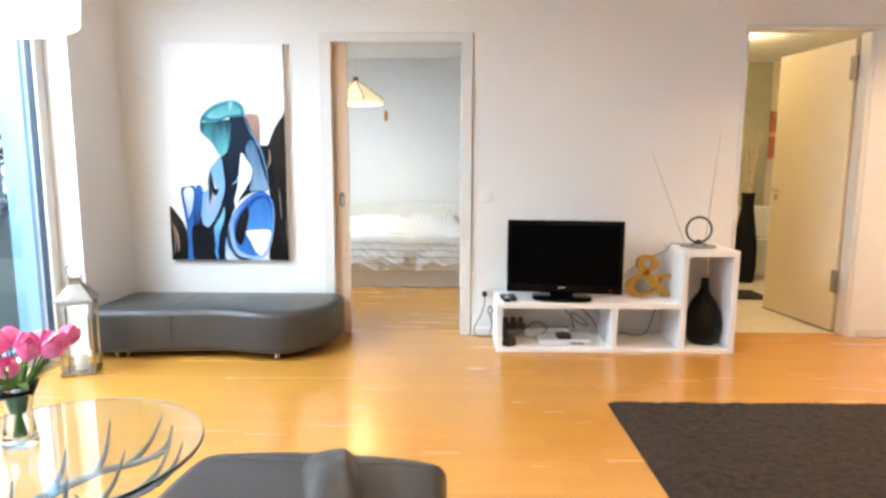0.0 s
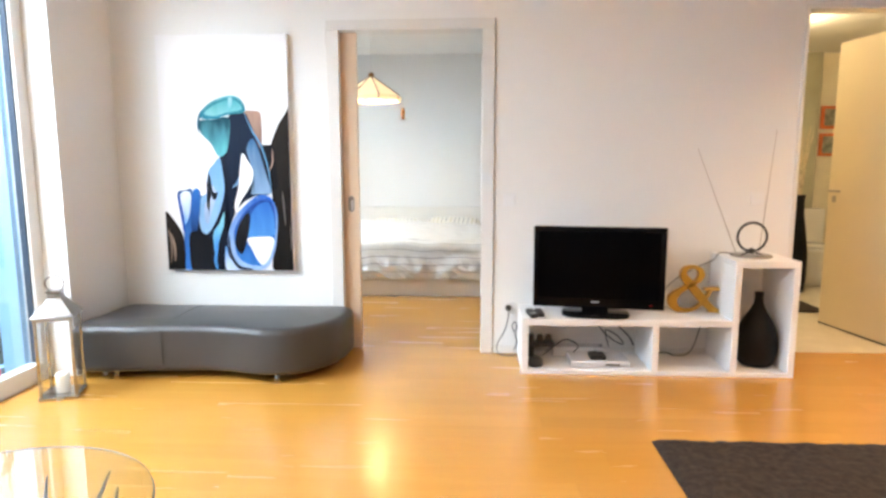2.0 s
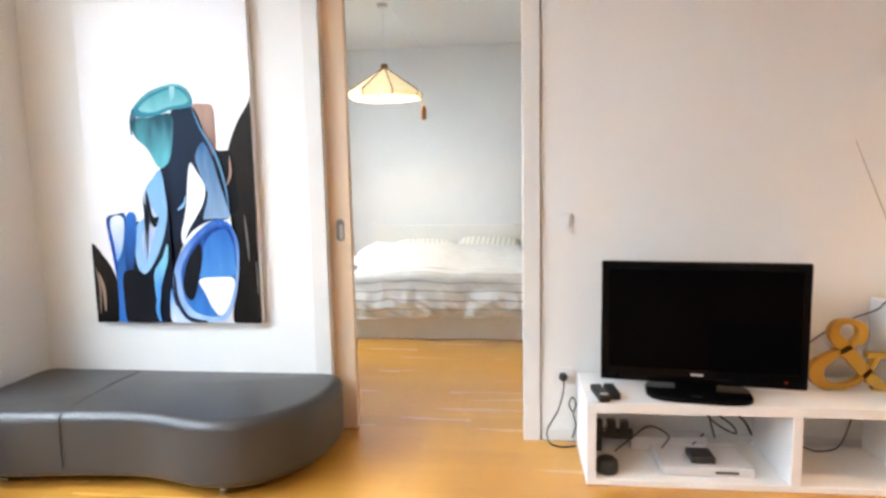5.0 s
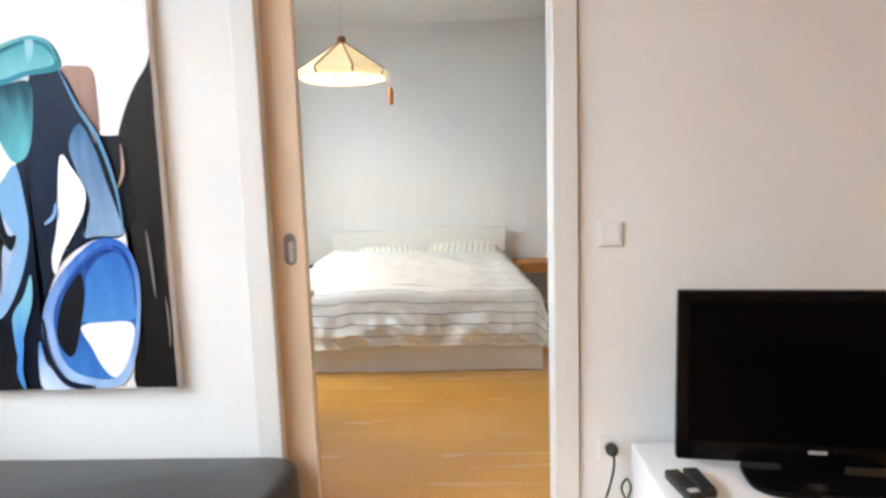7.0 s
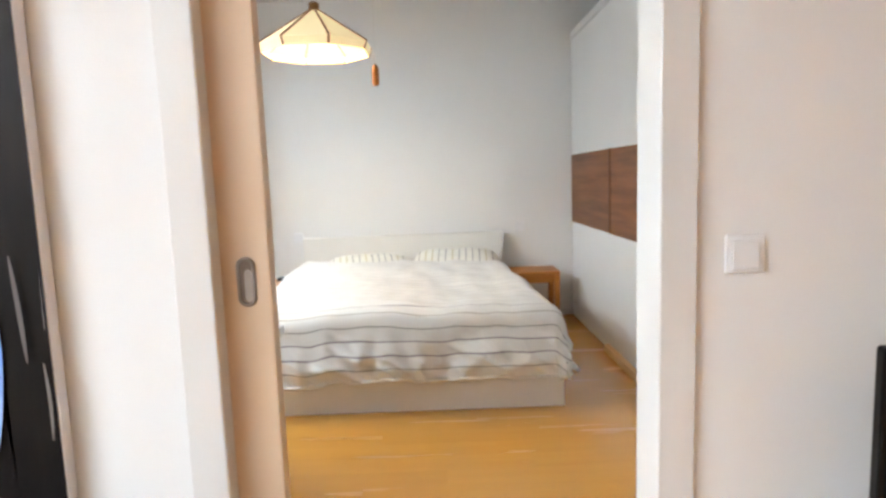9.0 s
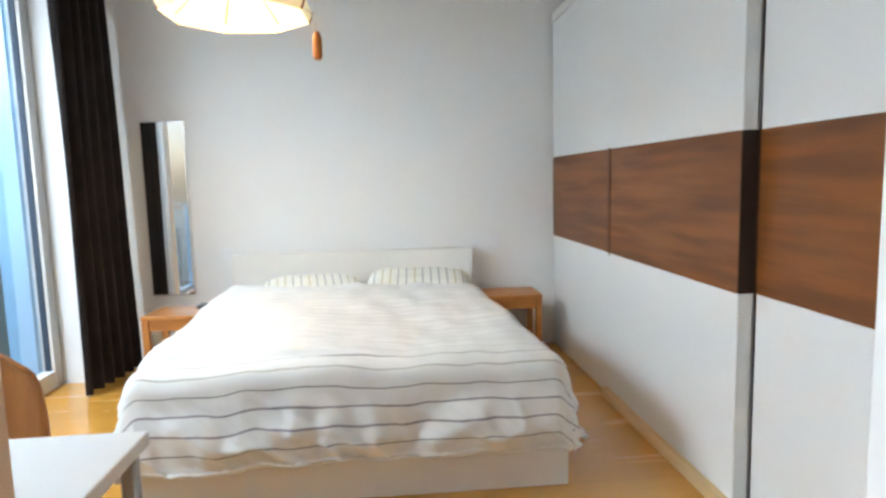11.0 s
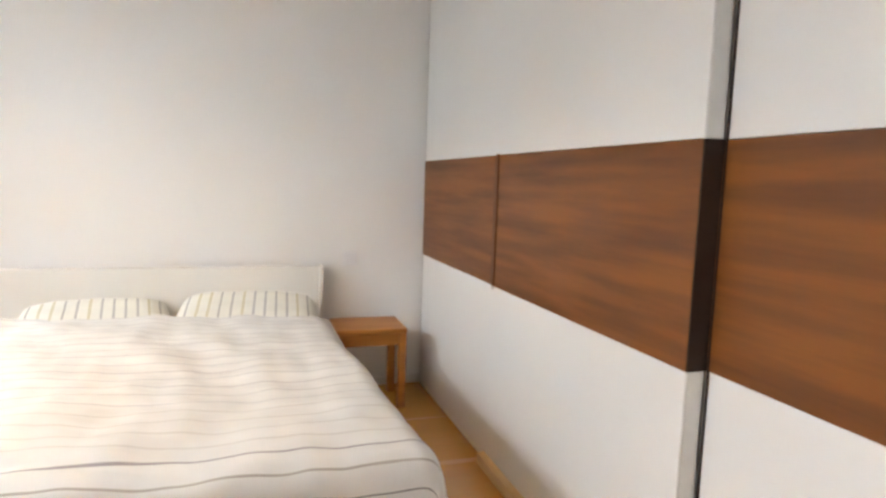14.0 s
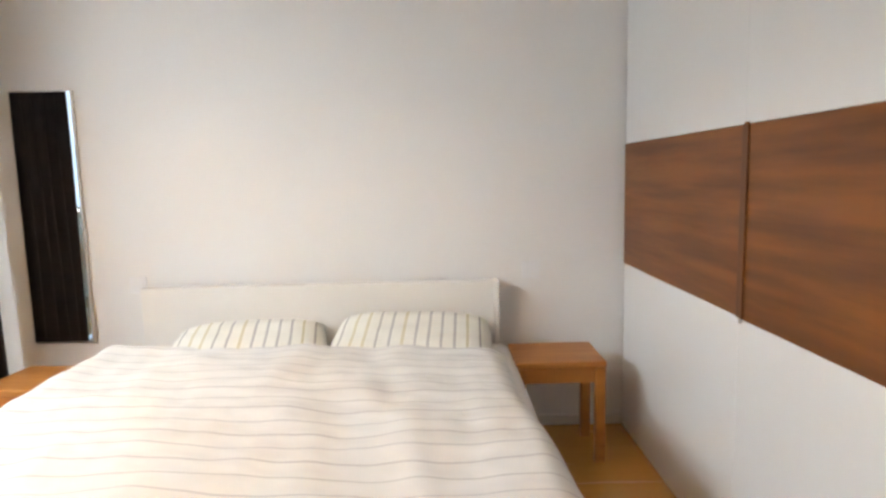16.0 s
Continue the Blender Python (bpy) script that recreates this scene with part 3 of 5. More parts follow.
def television():
    ob = thing("television", "black flat-screen television on its pedestal, switched off", "television", (1.54, 4.26, 0.345))
    x0, x1, z0, z1, y = 1.155, 1.952, 0.381, 0.892, 4.287
    part("housing", box_bm(x0, y, z0, x1, y + 0.035, z1, 0.008, 3), BLACK_GLOSS, ob, "glossy black frame")
    part("back_cover", box_bm(x0 + 0.08, y + 0.034, z0 + 0.06, x1 - 0.08, y + 0.09, z1 - 0.08, 0.012, 2), BLACK_PLASTIC, ob)
    part("screen", box_bm(x0 + 0.032, y - 0.002, z0 + 0.062, x1 - 0.032, y + 0.001, z1 - 0.032), BLACK_SCREEN, ob, "dark glass screen")
    part("logo_bar", box_bm(1.515, y - 0.0025, z0 + 0.036, 1.563, y - 0.0005, z0 + 0.045), GREY_PLASTIC, ob, "pale maker's mark")
    part("standby_light", box_bm(1.868, y - 0.0025, z0 + 0.028, 1.876, y - 0.0005, z0 + 0.034), RED_LED, ob, "small red standby light")
    part("neck", box_bm(1.46, y + 0.012, 0.362, 1.62, y + 0.06, z0 + 0.06, 0.006), BLACK_GLOSS, ob)
    part("foot_plate", prism_bm([(1.54 + 0.205 * math.copysign(abs(math.cos(a)) ** 0.5, math.cos(a)), 4.262 + 0.115 * math.copysign(abs(math.sin(a)) ** 0.6, math.sin(a))) for a in [2 * math.pi * k / 40 for k in range(40)]], 0.346, 0.366, 0.007), BLACK_GLOSS, ob, "glossy black foot", True)

    ob.matrix_basis = Matrix.Translation((1.16, 4.300, 0)) @ Matrix.Rotation(radians(-8), 4, "Z") @ Matrix.Translation((-1.16, -4.300, 0)) @ ob.matrix_basis

television()


def ampersand():
    ob = thing("ampersand_ornament", "mustard-gold ampersand letter ornament standing on the bench", "ornament", (2.19, 4.31, 0.345))
    stroke = [(0.95, 0.04, 0.045), (0.80, 0.13, 0.075), (0.60, 0.37, 0.085), (0.40, 0.62, 0.085), (0.29, 0.78, 0.07), (0.32, 0.92, 0.045), (0.46, 0.965, 0.032), (0.60, 0.90, 0.055), (0.63, 0.77, 0.065), (0.53, 0.64, 0.045), (0.30, 0.50, 0.05), (0.11, 0.33, 0.085), (0.095, 0.19, 0.09), (0.19, 0.07, 0.07), (0.38, 0.035, 0.04), (0.58, 0.11, 0.032), (0.74, 0.29, 0.03), (0.83, 0.47, 0.03)]
    w, h, t, bx, bz = 0.315, 0.300, 0.036, 2.003, 0.3465
    path = spline(stroke, 6)
    bm = bmesh.new()
    rings = []
    for i, p in enumerate(path):
        d = path[min(i + 1, len(path) - 1)] - path[max(i - 1, 0)]
        n = Vector((-d.y, d.x, 0)).normalized() * p.z * 1.0
        a, b = Vector((p.x, p.y, 0)) + n, Vector((p.x, p.y, 0)) - n
        rings.append([bm.verts.new((bx + w * min(max(q.x, 0), 1), 4.30 + dy, bz + h * min(max(q.y, 0), 1))) for q, dy in ((a, 0), (b, 0), (b, t), (a, t))])
    for r0, r1 in zip(rings, rings[1:]):
        for k in range(4):
            bm.faces.new((r0[k], r0[(k + 1) % 4], r1[(k + 1) % 4], r1[k]))
    bm.faces.new(rings[0])
    bm.faces.new(rings[-1][::-1])
    for x0, x1, z0, z1 in ((0.70, 0.99, 0.46, 0.53), (0.80, 1.0, 0.0, 0.075)):
        bmesh.ops.create_cube(bm, size=1, matrix=Matrix.Translation((bx + w * (x0 + x1) / 2, 4.30 + t / 2, bz + h * (z0 + z1) / 2)) @ Matrix.Diagonal((w * (x1 - x0), t * 0.98, h * (z1 - z0), 1)))
    bmesh.ops.recalc_face_normals(bm, faces=bm.faces)
    part("letter", bm, GOLD, ob)


ampersand()


def floor_vase(name, label, at, profile, material, s=1.0):
    ob = thing(name, label, "vase", at)
    part("body", lathe_bm([(r * s, z * s) for r, z in profile], at, 40), material, ob, "", True)
    return ob


floor_vase("black_bottle_vase", "matt black bottle-shaped vase inside the bench compartment", (2.545, 4.27, 0.027),
           [(0, 0), (0.085, 0), (0.105, 0.02), (0.122, 0.09), (0.124, 0.15), (0.112, 0.22), (0.082, 0.29), (0.045, 0.35), (0.028, 0.39), (0.024, 0.43), (0.028, 0.46), (0.02, 0.46), (0.018, 0.40), (0, 0.38)], BLACK_CERAMIC)


def ring_antenna():
    c = (2.488, 4.29, 0.706)
    ob = thing("ring_antenna", "indoor aerial with black ring and two telescopic rods", "aerial", c)
    part("base", lathe_bm([(0, 0), (0.115, 0), (0.122, 0.006), (0.115, 0.014), (0.06, 0.024), (0.03, 0.03), (0, 0.03)], c, 36), CHROME, ob, "round flat steel base", True)
    r = 0.088
    zc = c[2] + 0.122
    bm = tube_bm([(c[0] + r * math.cos(2 * math.pi * k / 40), c[1], zc + r * math.sin(2 * math.pi * k / 40)) for k in range(41)], 0.0075, 8)
    part("ring", bm, BLACK_PLASTIC, ob, "black plastic ring", True)
    part("knob", lathe_bm([(0, 0), (0.018, 0), (0.018, 0.02), (0.008, 0.03), (0, 0.03)], (c[0], c[1], c[2] + 0.024), 16), BLACK_PLASTIC, ob, "", True)
    for dx, tip in ((-0.085, (2.145, 4.33, 1.37)), (0.05, (2.61, 4.33, 1.48))):
        part("rod", tube_bm([(c[0] + dx, c[1] + 0.01, c[2] + 0.012), tip], 0.0032, 6, 0.0016), NICKEL, ob, "thin telescopic metal rod")


ring_antenna()


def cable(name, label, pts, r=0.0035, material=None):
    ob = tagged(mesh_object(name, tube_bm(spline(pts, 7), r, 6), material or BLACK_PLASTIC, None, "", True), label, "cable")
    return ob


cable("power_cable", "black power cable hanging from the wall socket", [(1.009, 4.462, 0.319), (1.009, 4.452, 0.27), (0.985, 4.455, 0.17), (0.935, 4.44, 0.08), (0.945, 4.42, 0.025), (1.0, 4.41, 0.012), (1.065, 4.42, 0.016)])
cable("aerial_cable", "thin black aerial cable hanging behind the bench", [(2.385, 4.30, 0.722), (2.315, 4.34, 0.72), (2.31, 4.42, 0.66), (2.20, 4.45, 0.60), (2.05, 4.44, 0.50), (1.99, 4.42, 0.40)], 0.003)
cable("tangled_cable", "tangled black cables in the bench compartment", [(1.22, 4.30, 0.05), (1.30, 4.34, 0.10), (1.38, 4.37, 0.14), (1.46, 4.36, 0.10), (1.42, 4.31, 0.06), (1.52, 4.34, 0.045), (1.62, 4.40, 0.10)], 0.004)
cable("tangled_cable", "tangled black cables in the bench compartment", [(1.58, 4.42, 0.30), (1.60, 4.41, 0.22), (1.68, 4.40, 0.14), (1.76, 4.41, 0.10), (1.72, 4.38, 0.16), (1.64, 4.39, 0.20), (1.66, 4.38, 0.09)], 0.004)
cable("tangled_cable", "black cable hanging in the bench compartment", [(1.70, 4.44, 0.30), (1.73, 4.43, 0.22), (1.80, 4.43, 0.15), (1.83, 4.42, 0.09)], 0.005)
cable("tangled_cable", "black cable loop beside the bench", [(1.050, 4.46, 0.16), (1.035, 4.455, 0.20), (1.05, 4.45, 0.235), (1.066, 4.455, 0.20), (1.055, 4.46, 0.15), (1.068, 4.47, 0.09), (1.05, 4.47, 0.03)], 0.0035)
cable("tangled_cable", "thin dark cable lying in the second compartment", [(1.95, 4.40, 0.03), (2.02, 4.38, 0.06), (2.10, 4.41, 0.03), (2.2, 4.43, 0.05), (2.26, 4.45, 0.2), (2.27, 4.455, 0.29)], 0.0035)


def media_box(name, label, b, material):
    ob = thing(name, label, "device", ((b[0] + b[3]) / 2, (b[1] + b[4]) / 2, b[2]))
    part("case", box_bm(*b, bevel=0.004), material, ob)
    return ob


rec = media_box("dvd_player", "flat silver-grey disc player in the bench", (1.38, 4.14, 0.028, 1.74, 4.36, 0.066), GREY_PLASTIC)
part("disc_slot", box_bm(1.59, 4.137, 0.042, 1.68, 4.1395, 0.052), BLACK_PLASTIC, rec, "dark disc slot")
media_box("set_top_box", "small black box on the disc player", (1.505, 4.17, 0.067, 1.60, 4.27, 0.094), BLACK_PLASTIC)
media_box("grey_adapter_box", "dark grey flat box behind the player", (1.30, 4.37, 0.028, 1.62, 4.46, 0.09), GREY_PLASTIC)


def power_strip():
    ob = thing("power_strip", "black multi-socket with plugs inside the bench", "power strip", (1.20, 4.28, 0.11))
    part("body", box_bm(1.118, 4.31, 0.10, 1.30, 4.36, 0.135, 0.006), BLACK_PLASTIC, ob)
    part("support", box_bm(1.13, 4.34, 0.028, 1.17, 4.36, 0.1), BLACK_PLASTIC, ob)
    for x in (1.15, 1.205, 1.26):
        part("plug", box_bm(x - 0.018, 4.30, 0.136, x + 0.018, 4.345, 0.185, 0.006), BLACK_PLASTIC, ob)


power_strip()


def round_puck(name, label, at, r, h, material):
    ob = thing(name, label, "gadget", at)
    part("body", lathe_bm([(0, 0), (r, 0), (r * 1.03, h * 0.3), (r * 0.95, h * 0.8), (r * 0.6, h), (0, h)], at, 24), material, ob, "", True)


round_puck("mouse_device", "small rounded black gadget in the bench", (1.165, 4.165, 0.027), 0.045, 0.06, BLACK_PLASTIC)


def remotes():
    for k, (x, y, a, l) in enumerate(((1.135, 4.17, 8, 0.15), (1.185, 4.19, 4, 0.13))):
        ob = thing("remote_control", "black remote control lying on the bench", "remote control", (x, y, 0.346), "remotes on the bench")
        bm = box_bm(-0.022, -l / 2, 0, 0.022, l / 2, 0.028, 0.006)
        turn_bm(bm, Matrix.Translation((x, y, 0.346)) @ Matrix.Rotation(radians(a), 4, "Z"))
        part("case", bm, BLACK_PLASTIC, ob)
        if k == 0:
            bm = box_bm(-0.015, -l / 2 + 0.015, 0.0283, 0.015, -l / 2 + 0.033, 0.0295)
            turn_bm(bm, Matrix.Translation((x, y, 0.346)) @ Matrix.Rotation(radians(a), 4, "Z"))
            part("label_strip", bm, GREY_PLASTIC, ob, "pale label strip")


remotes()


def wall_plate(name, label, x, z, y, w=0.082, socket=False, category="switch"):
    ob = thing(name, label, category, (x, y, z))
    part("plate", box_bm(x - w / 2, y - 0.009, z - w / 2, x + w / 2, y, z + w / 2, 0.003), WHITE_BOARD, ob)
    if socket:
        bm = turn_bm(lathe_bm([(0, 0), (0.019, 0), (0.021, 0.018), (0.016, 0.034), (0.006, 0.04), (0, 0.04)], (0, 0, 0), 18), Matrix.Translation((x, y - 0.0095, z)) @ Matrix.Rotation(radians(90), 4, "X"))
        part("plug", bm, BLACK_PLASTIC, ob, "black round plug", True)
    else:
        part("rocker", box_bm(x - w * 0.36, y - 0.0125, z - w * 0.36, x + w * 0.36, y - 0.0088, z + w * 0.36, 0.002), WHITE_BOARD, ob)


wall_plate("light_switch", "white light switch beside the bedroom door", 1.008, 1.041, YF)
wall_plate("light_switch", "white light switch above the bench", 2.60, 1.055, YF)
wall_plate("wall_socket", "white wall socket with a black plug", 1.010, 0.319, YF, socket=True, category="socket")


def shaggy_rug(x0, y0, x1, y1):
    ob = thing("shag_rug", "dark brown deep-pile rug on the parquet", "rug", ((x0 + x1) / 2, (y0 + y1) / 2, 0))
    nx, ny = 120, 90
    bm = bmesh.new()
    rows = []
    for j in range(ny + 1):
        row = []
        for i in range(nx + 1):
            u, v = i / nx, j / ny
            edge = min(u, 1 - u, v * 0.8, (1 - v) * 0.8) * 3.0
            h = 0.022 * min(1, edge / 0.03) + 0.006 * noise.noise(Vector((u * 70, v * 55, 0))) + 0.003 * noise.noise(Vector((u * 200, v * 170, 3)))
            jit = 0.006 * noise.noise(Vector((u * 90, v * 90, 9))) if edge < 0.01 else 0
            row.append(bm.verts.new((x0 + (x1 - x0) * u + jit, y0 + (y1 - y0) * v + jit, max(0.003, h))))
        rows.append(row)
    for a, b in zip(rows, rows[1:]):
        for i in range(nx):
            bm.faces.new((a[i], a[i + 1], b[i + 1], b[i]))
    part("rug_top", bm, RUG, ob, "", True)
    part("backing", box_bm(x0 + 0.005, y0 + 0.005, 0.0005, x1 - 0.005, y1 - 0.005, 0.003), RUG, ob)


shaggy_rug(1.60, 1.35, 4.1, 3.19)

pale = thing("pale_rug", "pale grey woven rug below the glass table", "rug", (-0.6, 1.3, 0))
part("weave", box_bm(-1.5, 0.2, 0.001, 0.3, 1.98, 0.012, 0.003), PALE_RUG, pale)


def lantern(x, y, a):
    ob = thing("metal_lantern", "tall steel lantern with glass sides and a candle", "lantern", (x, y, 0))
    m = Matrix.Translation((x, y, 0)) @ Matrix.Rotation(radians(a), 4, "Z")
    w, h = 0.085, 0.44

    def put(name, bm, material, label="", smooth=False, under=None):
        return part(name, turn_bm(bm, m), material, under or ob, label, smooth)
    put("base", box_bm(-w - 0.012, -w - 0.012, 0, w + 0.012, w + 0.012, 0.022, 0.003), CHROME)
    for sx in (-1, 1):
        for sy in (-1, 1):
            put("corner_post", box_bm(sx * w - 0.007, sy * w - 0.007, 0.022, sx * w + 0.007, sy * w + 0.007, h, 0.001), CHROME)
    for s in (-1, 1):
        for g in (box_bm(-w + 0.008, s * w - 0.002, 0.03, w - 0.008, s * w + 0.002, h - 0.006), box_bm(s * w - 0.002, -w + 0.008, 0.03, s * w + 0.002, w - 0.008, h - 0.006)):
            put("glass_side", g, GLASS).visible_shadow = False
        put("rim", box_bm(-w - 0.008, s * w - 0.009, h, w + 0.008, s * w + 0.009, h + 0.016), CHROME)
    roof = bmesh.new()
    lv = [(w + 0.02, h + 0.017), (w + 0.018, h + 0.024), (0.035, h + 0.115), (0.03, h + 0.14), (0.036, h + 0.145), (0.036, h + 0.155)]
    rings = [[roof.verts.new((sx * r, sy * r, z)) for sx, sy in ((-1, -1), (1, -1), (1, 1), (-1, 1))] for r, z in lv]
    for p, q in zip(rings, rings[1:]):
        for k in range(4):
            roof.faces.new((p[k], p[(k + 1) % 4], q[(k + 1) % 4], q[k]))
    roof.faces.new(rings[0][::-1])
    roof.faces.new(rings[-1])
    put("roof", roof, CHROME, "sloping steel roof")
    put("carry_ring", tube_bm([(0.045 * math.cos(math.pi * 2 * k / 26), 0, h + 0.192 + 0.045 * math.sin(math.pi * 2 * k / 26)) for k in range(27)], 0.004, 8), CHROME, "steel carrying ring", True)
    put("candle", lathe_bm([(0, 0.023), (0.034, 0.023), (0.035, 0.12), (0.030, 0.128), (0, 0.122)], (0, 0, 0), 20), CANDLE, "white pillar candle", True)


lantern(-1.505, 3.62, 20)


def glass_table():
    c = (-0.42, 1.76)
    ob = thing("glass_coffee_table", "round glass coffee table resting on an antler base", "coffee table", (*c, 0))
    r = 0.41
    top = part("glass_top", prism_bm([(c[0] + r * math.cos(2 * math.pi * k / 96), c[1] + r * math.sin(2 * math.pi * k / 96)) for k in range(96)], 0.411, 0.422), TABLE_GLASS, ob, "thick clear round glass top")
    top.visible_shadow = False
    part("rim", tube_bm([(c[0] + (r + 0.001) * math.cos(2 * math.pi * k / 96), c[1] + (r + 0.001) * math.sin(2 * math.pi * k / 96), 0.4125) for k in range(97)], 0.0025, 6), DARK_SEAL, ob, "dark polished glass edge")
    rng = random.Random(4)
    for k, (beam, lean) in enumerate((
            (((-0.66, 1.72, 0.05), (-0.58, 1.90, 0.14), (-0.42, 1.99, 0.20), (-0.26, 1.98, 0.25), (-0.12, 1.90, 0.33)), Vector((0.35, 0.10, 0.75))),
            (((-0.60, 1.60, 0.05), (-0.48, 1.76, 0.12), (-0.34, 1.86, 0.16), (-0.18, 1.86, 0.22), (-0.08, 1.78, 0.31)), Vector((0.40, 0.05, 0.70))),
            (((-0.30, 1.55, 0.05), (-0.22, 1.62, 0.14), (-0.16, 1.60, 0.24), (-0.20, 1.50, 0.38)), Vector((-0.2, -0.3, 0.8))))):
        sp = [p + Vector((-0.05, 0.03, 0)) for p in spline(beam, 8)]
        bm = tube_bm(sp, 0.024, 10, 0.006)
        for q in range(4, len(sp) - 3, 6):
            p = sp[q]
            d = (lean + Vector((rng.uniform(-0.15, 0.15), rng.uniform(-0.15, 0.15), 0))).normalized()
            tip = p + d * min(0.20, (0.404 - p.z) / d.z)
            tube_bm(spline([p, p.lerp(tip, 0.5) + Vector((0.012, 0, -0.012)), tip], 5), 0.014, 8, 0.002, bm)
        part("antler", bm, ANTLER, ob, "grey branching antler", True)
    part("base_plate", box_bm(c[0] - 0.17, c[1] - 0.17, 0.0125, c[0] + 0.17, c[1] + 0.17, 0.035, 0.004), WHITE_BOARD, ob, "white base plate")


glass_table()


def tulip_vase():
    c = Vector((-0.55, 1.80, 0.423))
    ob = thing("tulip_vase", "clear glass vase with a bunch of pink tulips", "flower vase", c)
    part("vase", lathe_bm([(0, 0), (0.045, 0), (0.05, 0.006), (0.040, 0.06), (0.036, 0.10), (0.044, 0.15), (0.060, 0.19), (0.057, 0.19), (0.041, 0.15), (0.032, 0.10), (0.036, 0.06), (0.040, 0.014), (0, 0.012)], c, 32), VASE_GLASS, ob, "clear waisted glass vase", True)
    rng = random.Random(11)
    for k in range(17):
        a = k * 2.4
        rad = 0.02 + 0.10 * math.sqrt((k + 0.5) / 17)
        head = c + Vector((rad * math.cos(a) * 1.15, rad * math.sin(a), 0.275 + 0.05 * rng.random() - 0.25 * rad))
        foot = c + Vector((0.018 * math.cos(a + 2.5), 0.018 * math.sin(a + 2.5), 0.02))
        neck = c + Vector((0.022 * math.cos(a), 0.022 * math.sin(a), 0.16))
        tul = part("stem", tube_bm(spline([foot, neck, head], 6), 0.0035, 6), STEM, ob, "", True)
        axis = (head - neck).normalized()
        turn = Matrix.Translation(head) @ axis.to_track_quat("Z", "Y").to_matrix().to_4x4()
        for p in range(6):
            bm = bmesh.new()
            pa = p * math.pi / 3 + (0.3 if p % 2 else 0)
            grid = []
            for i in range(5):
                s = i / 4
                r = 0.031 * math.sin(math.pi * (0.18 + 0.66 * s)) + (0.002 if p % 2 else 0)
                wdt = 0.62 * math.sin(math.pi * (0.12 + 0.80 * s))
                grid.append([bm.verts.new(turn @ Vector((r * math.cos(pa + wdt * q), r * math.sin(pa + wdt * q), 0.060 * s))) for q in (-1, 0, 1)])
            for g, h in zip(grid, grid[1:]):
                for q in range(2):
                    bm.faces.new((g[q], g[q + 1], h[q + 1], h[q]))
            part("petal", bm, PETAL, tul, "pink tulip petal", True)
    for k in range(11):
        a = k * 0.62
        tip = c + Vector((0.13 * math.cos(a), 0.13 * math.sin(a), 0.20 + 0.04 * rng.random()))
        bm = bmesh.new()
        pts = spline([c + Vector((0.02 * math.cos(a), 0.02 * math.sin(a), 0.10)), c + Vector((0.05 * math.cos(a), 0.05 * math.sin(a), 0.20)), tip], 5)
        side = Vector((-math.sin(a), math.cos(a), 0))
        rows = [[bm.verts.new(p + side * q * 0.014 * math.sin(math.pi * (0.1 + 0.88 * i / (len(pts) - 1)))) for q in (-1, 1)] for i, p in enumerate(pts)]
        for g, h in zip(rows, rows[1:]):
            bm.faces.new((g[0], g[1], h[1], h[0]))
        part("leaf", bm, STEM, ob, "", True)


tulip_vase()


def drum_pendant():
    c = Vector((-0.53, 1.62, 0))
    ob = thing("drum_pendant_lamp", "large white fabric pendant lamp, switched on", "pendant lamp", (c.x, c.y, ZC))
    part("shade", lathe_bm([(0.30, 1.635), (0.315, 1.64), (0.325, 1.80), (0.315, 1.99), (0.30, 2.0), (0.298, 1.99), (0.312, 1.80), (0.302, 1.645), (0.30, 1.635)], c, 56), PENDANT, ob, "glowing white fabric shade", True)
    part("cord", tube_bm([(c.x, c.y, 1.9), (c.x, c.y, ZC - 0.02)], 0.003, 8), GREY_PLASTIC, ob)
    part("canopy", lathe_bm([(0, -0.03), (0.04, -0.03), (0.05, 0), (0, 0)], (c.x, c.y, ZC), 20), GREY_PLASTIC, ob)
    for a in range(3):
        part("spoke", tube_bm([(c.x, c.y, 1.985), (c.x + 0.302 * math.cos(a * 2.094), c.y + 0.302 * math.sin(a * 2.094), 1.985)], 0.003, 6), CHROME, ob)


drum_pendant()
# fittings for both spots; the one at (2.3, 1.2) is an unseen addition
for lx, ly in ((3.75, 3.2), (2.3, 1.2)):
    ob = thing("ceiling_spot", "small round ceiling spotlight, switched on, one of the pair added unseen", "ceiling light", (lx, ly, ZC), "ceiling spotlights")
    part("bezel", lathe_bm([(0.055, -0.012), (0.062, -0.006), (0.062, 0), (0.04, 0), (0.045, -0.012), (0.055, -0.012)], (lx, ly, ZC), 28), CHROME, ob, "", True)
    part("lens", lathe_bm([(0, -0.003), (0.04, -0.003), (0.04, -0.001), (0, -0.001)], (lx, ly, ZC), 24), SPOT_GLOW, ob)


# ---- painting ----


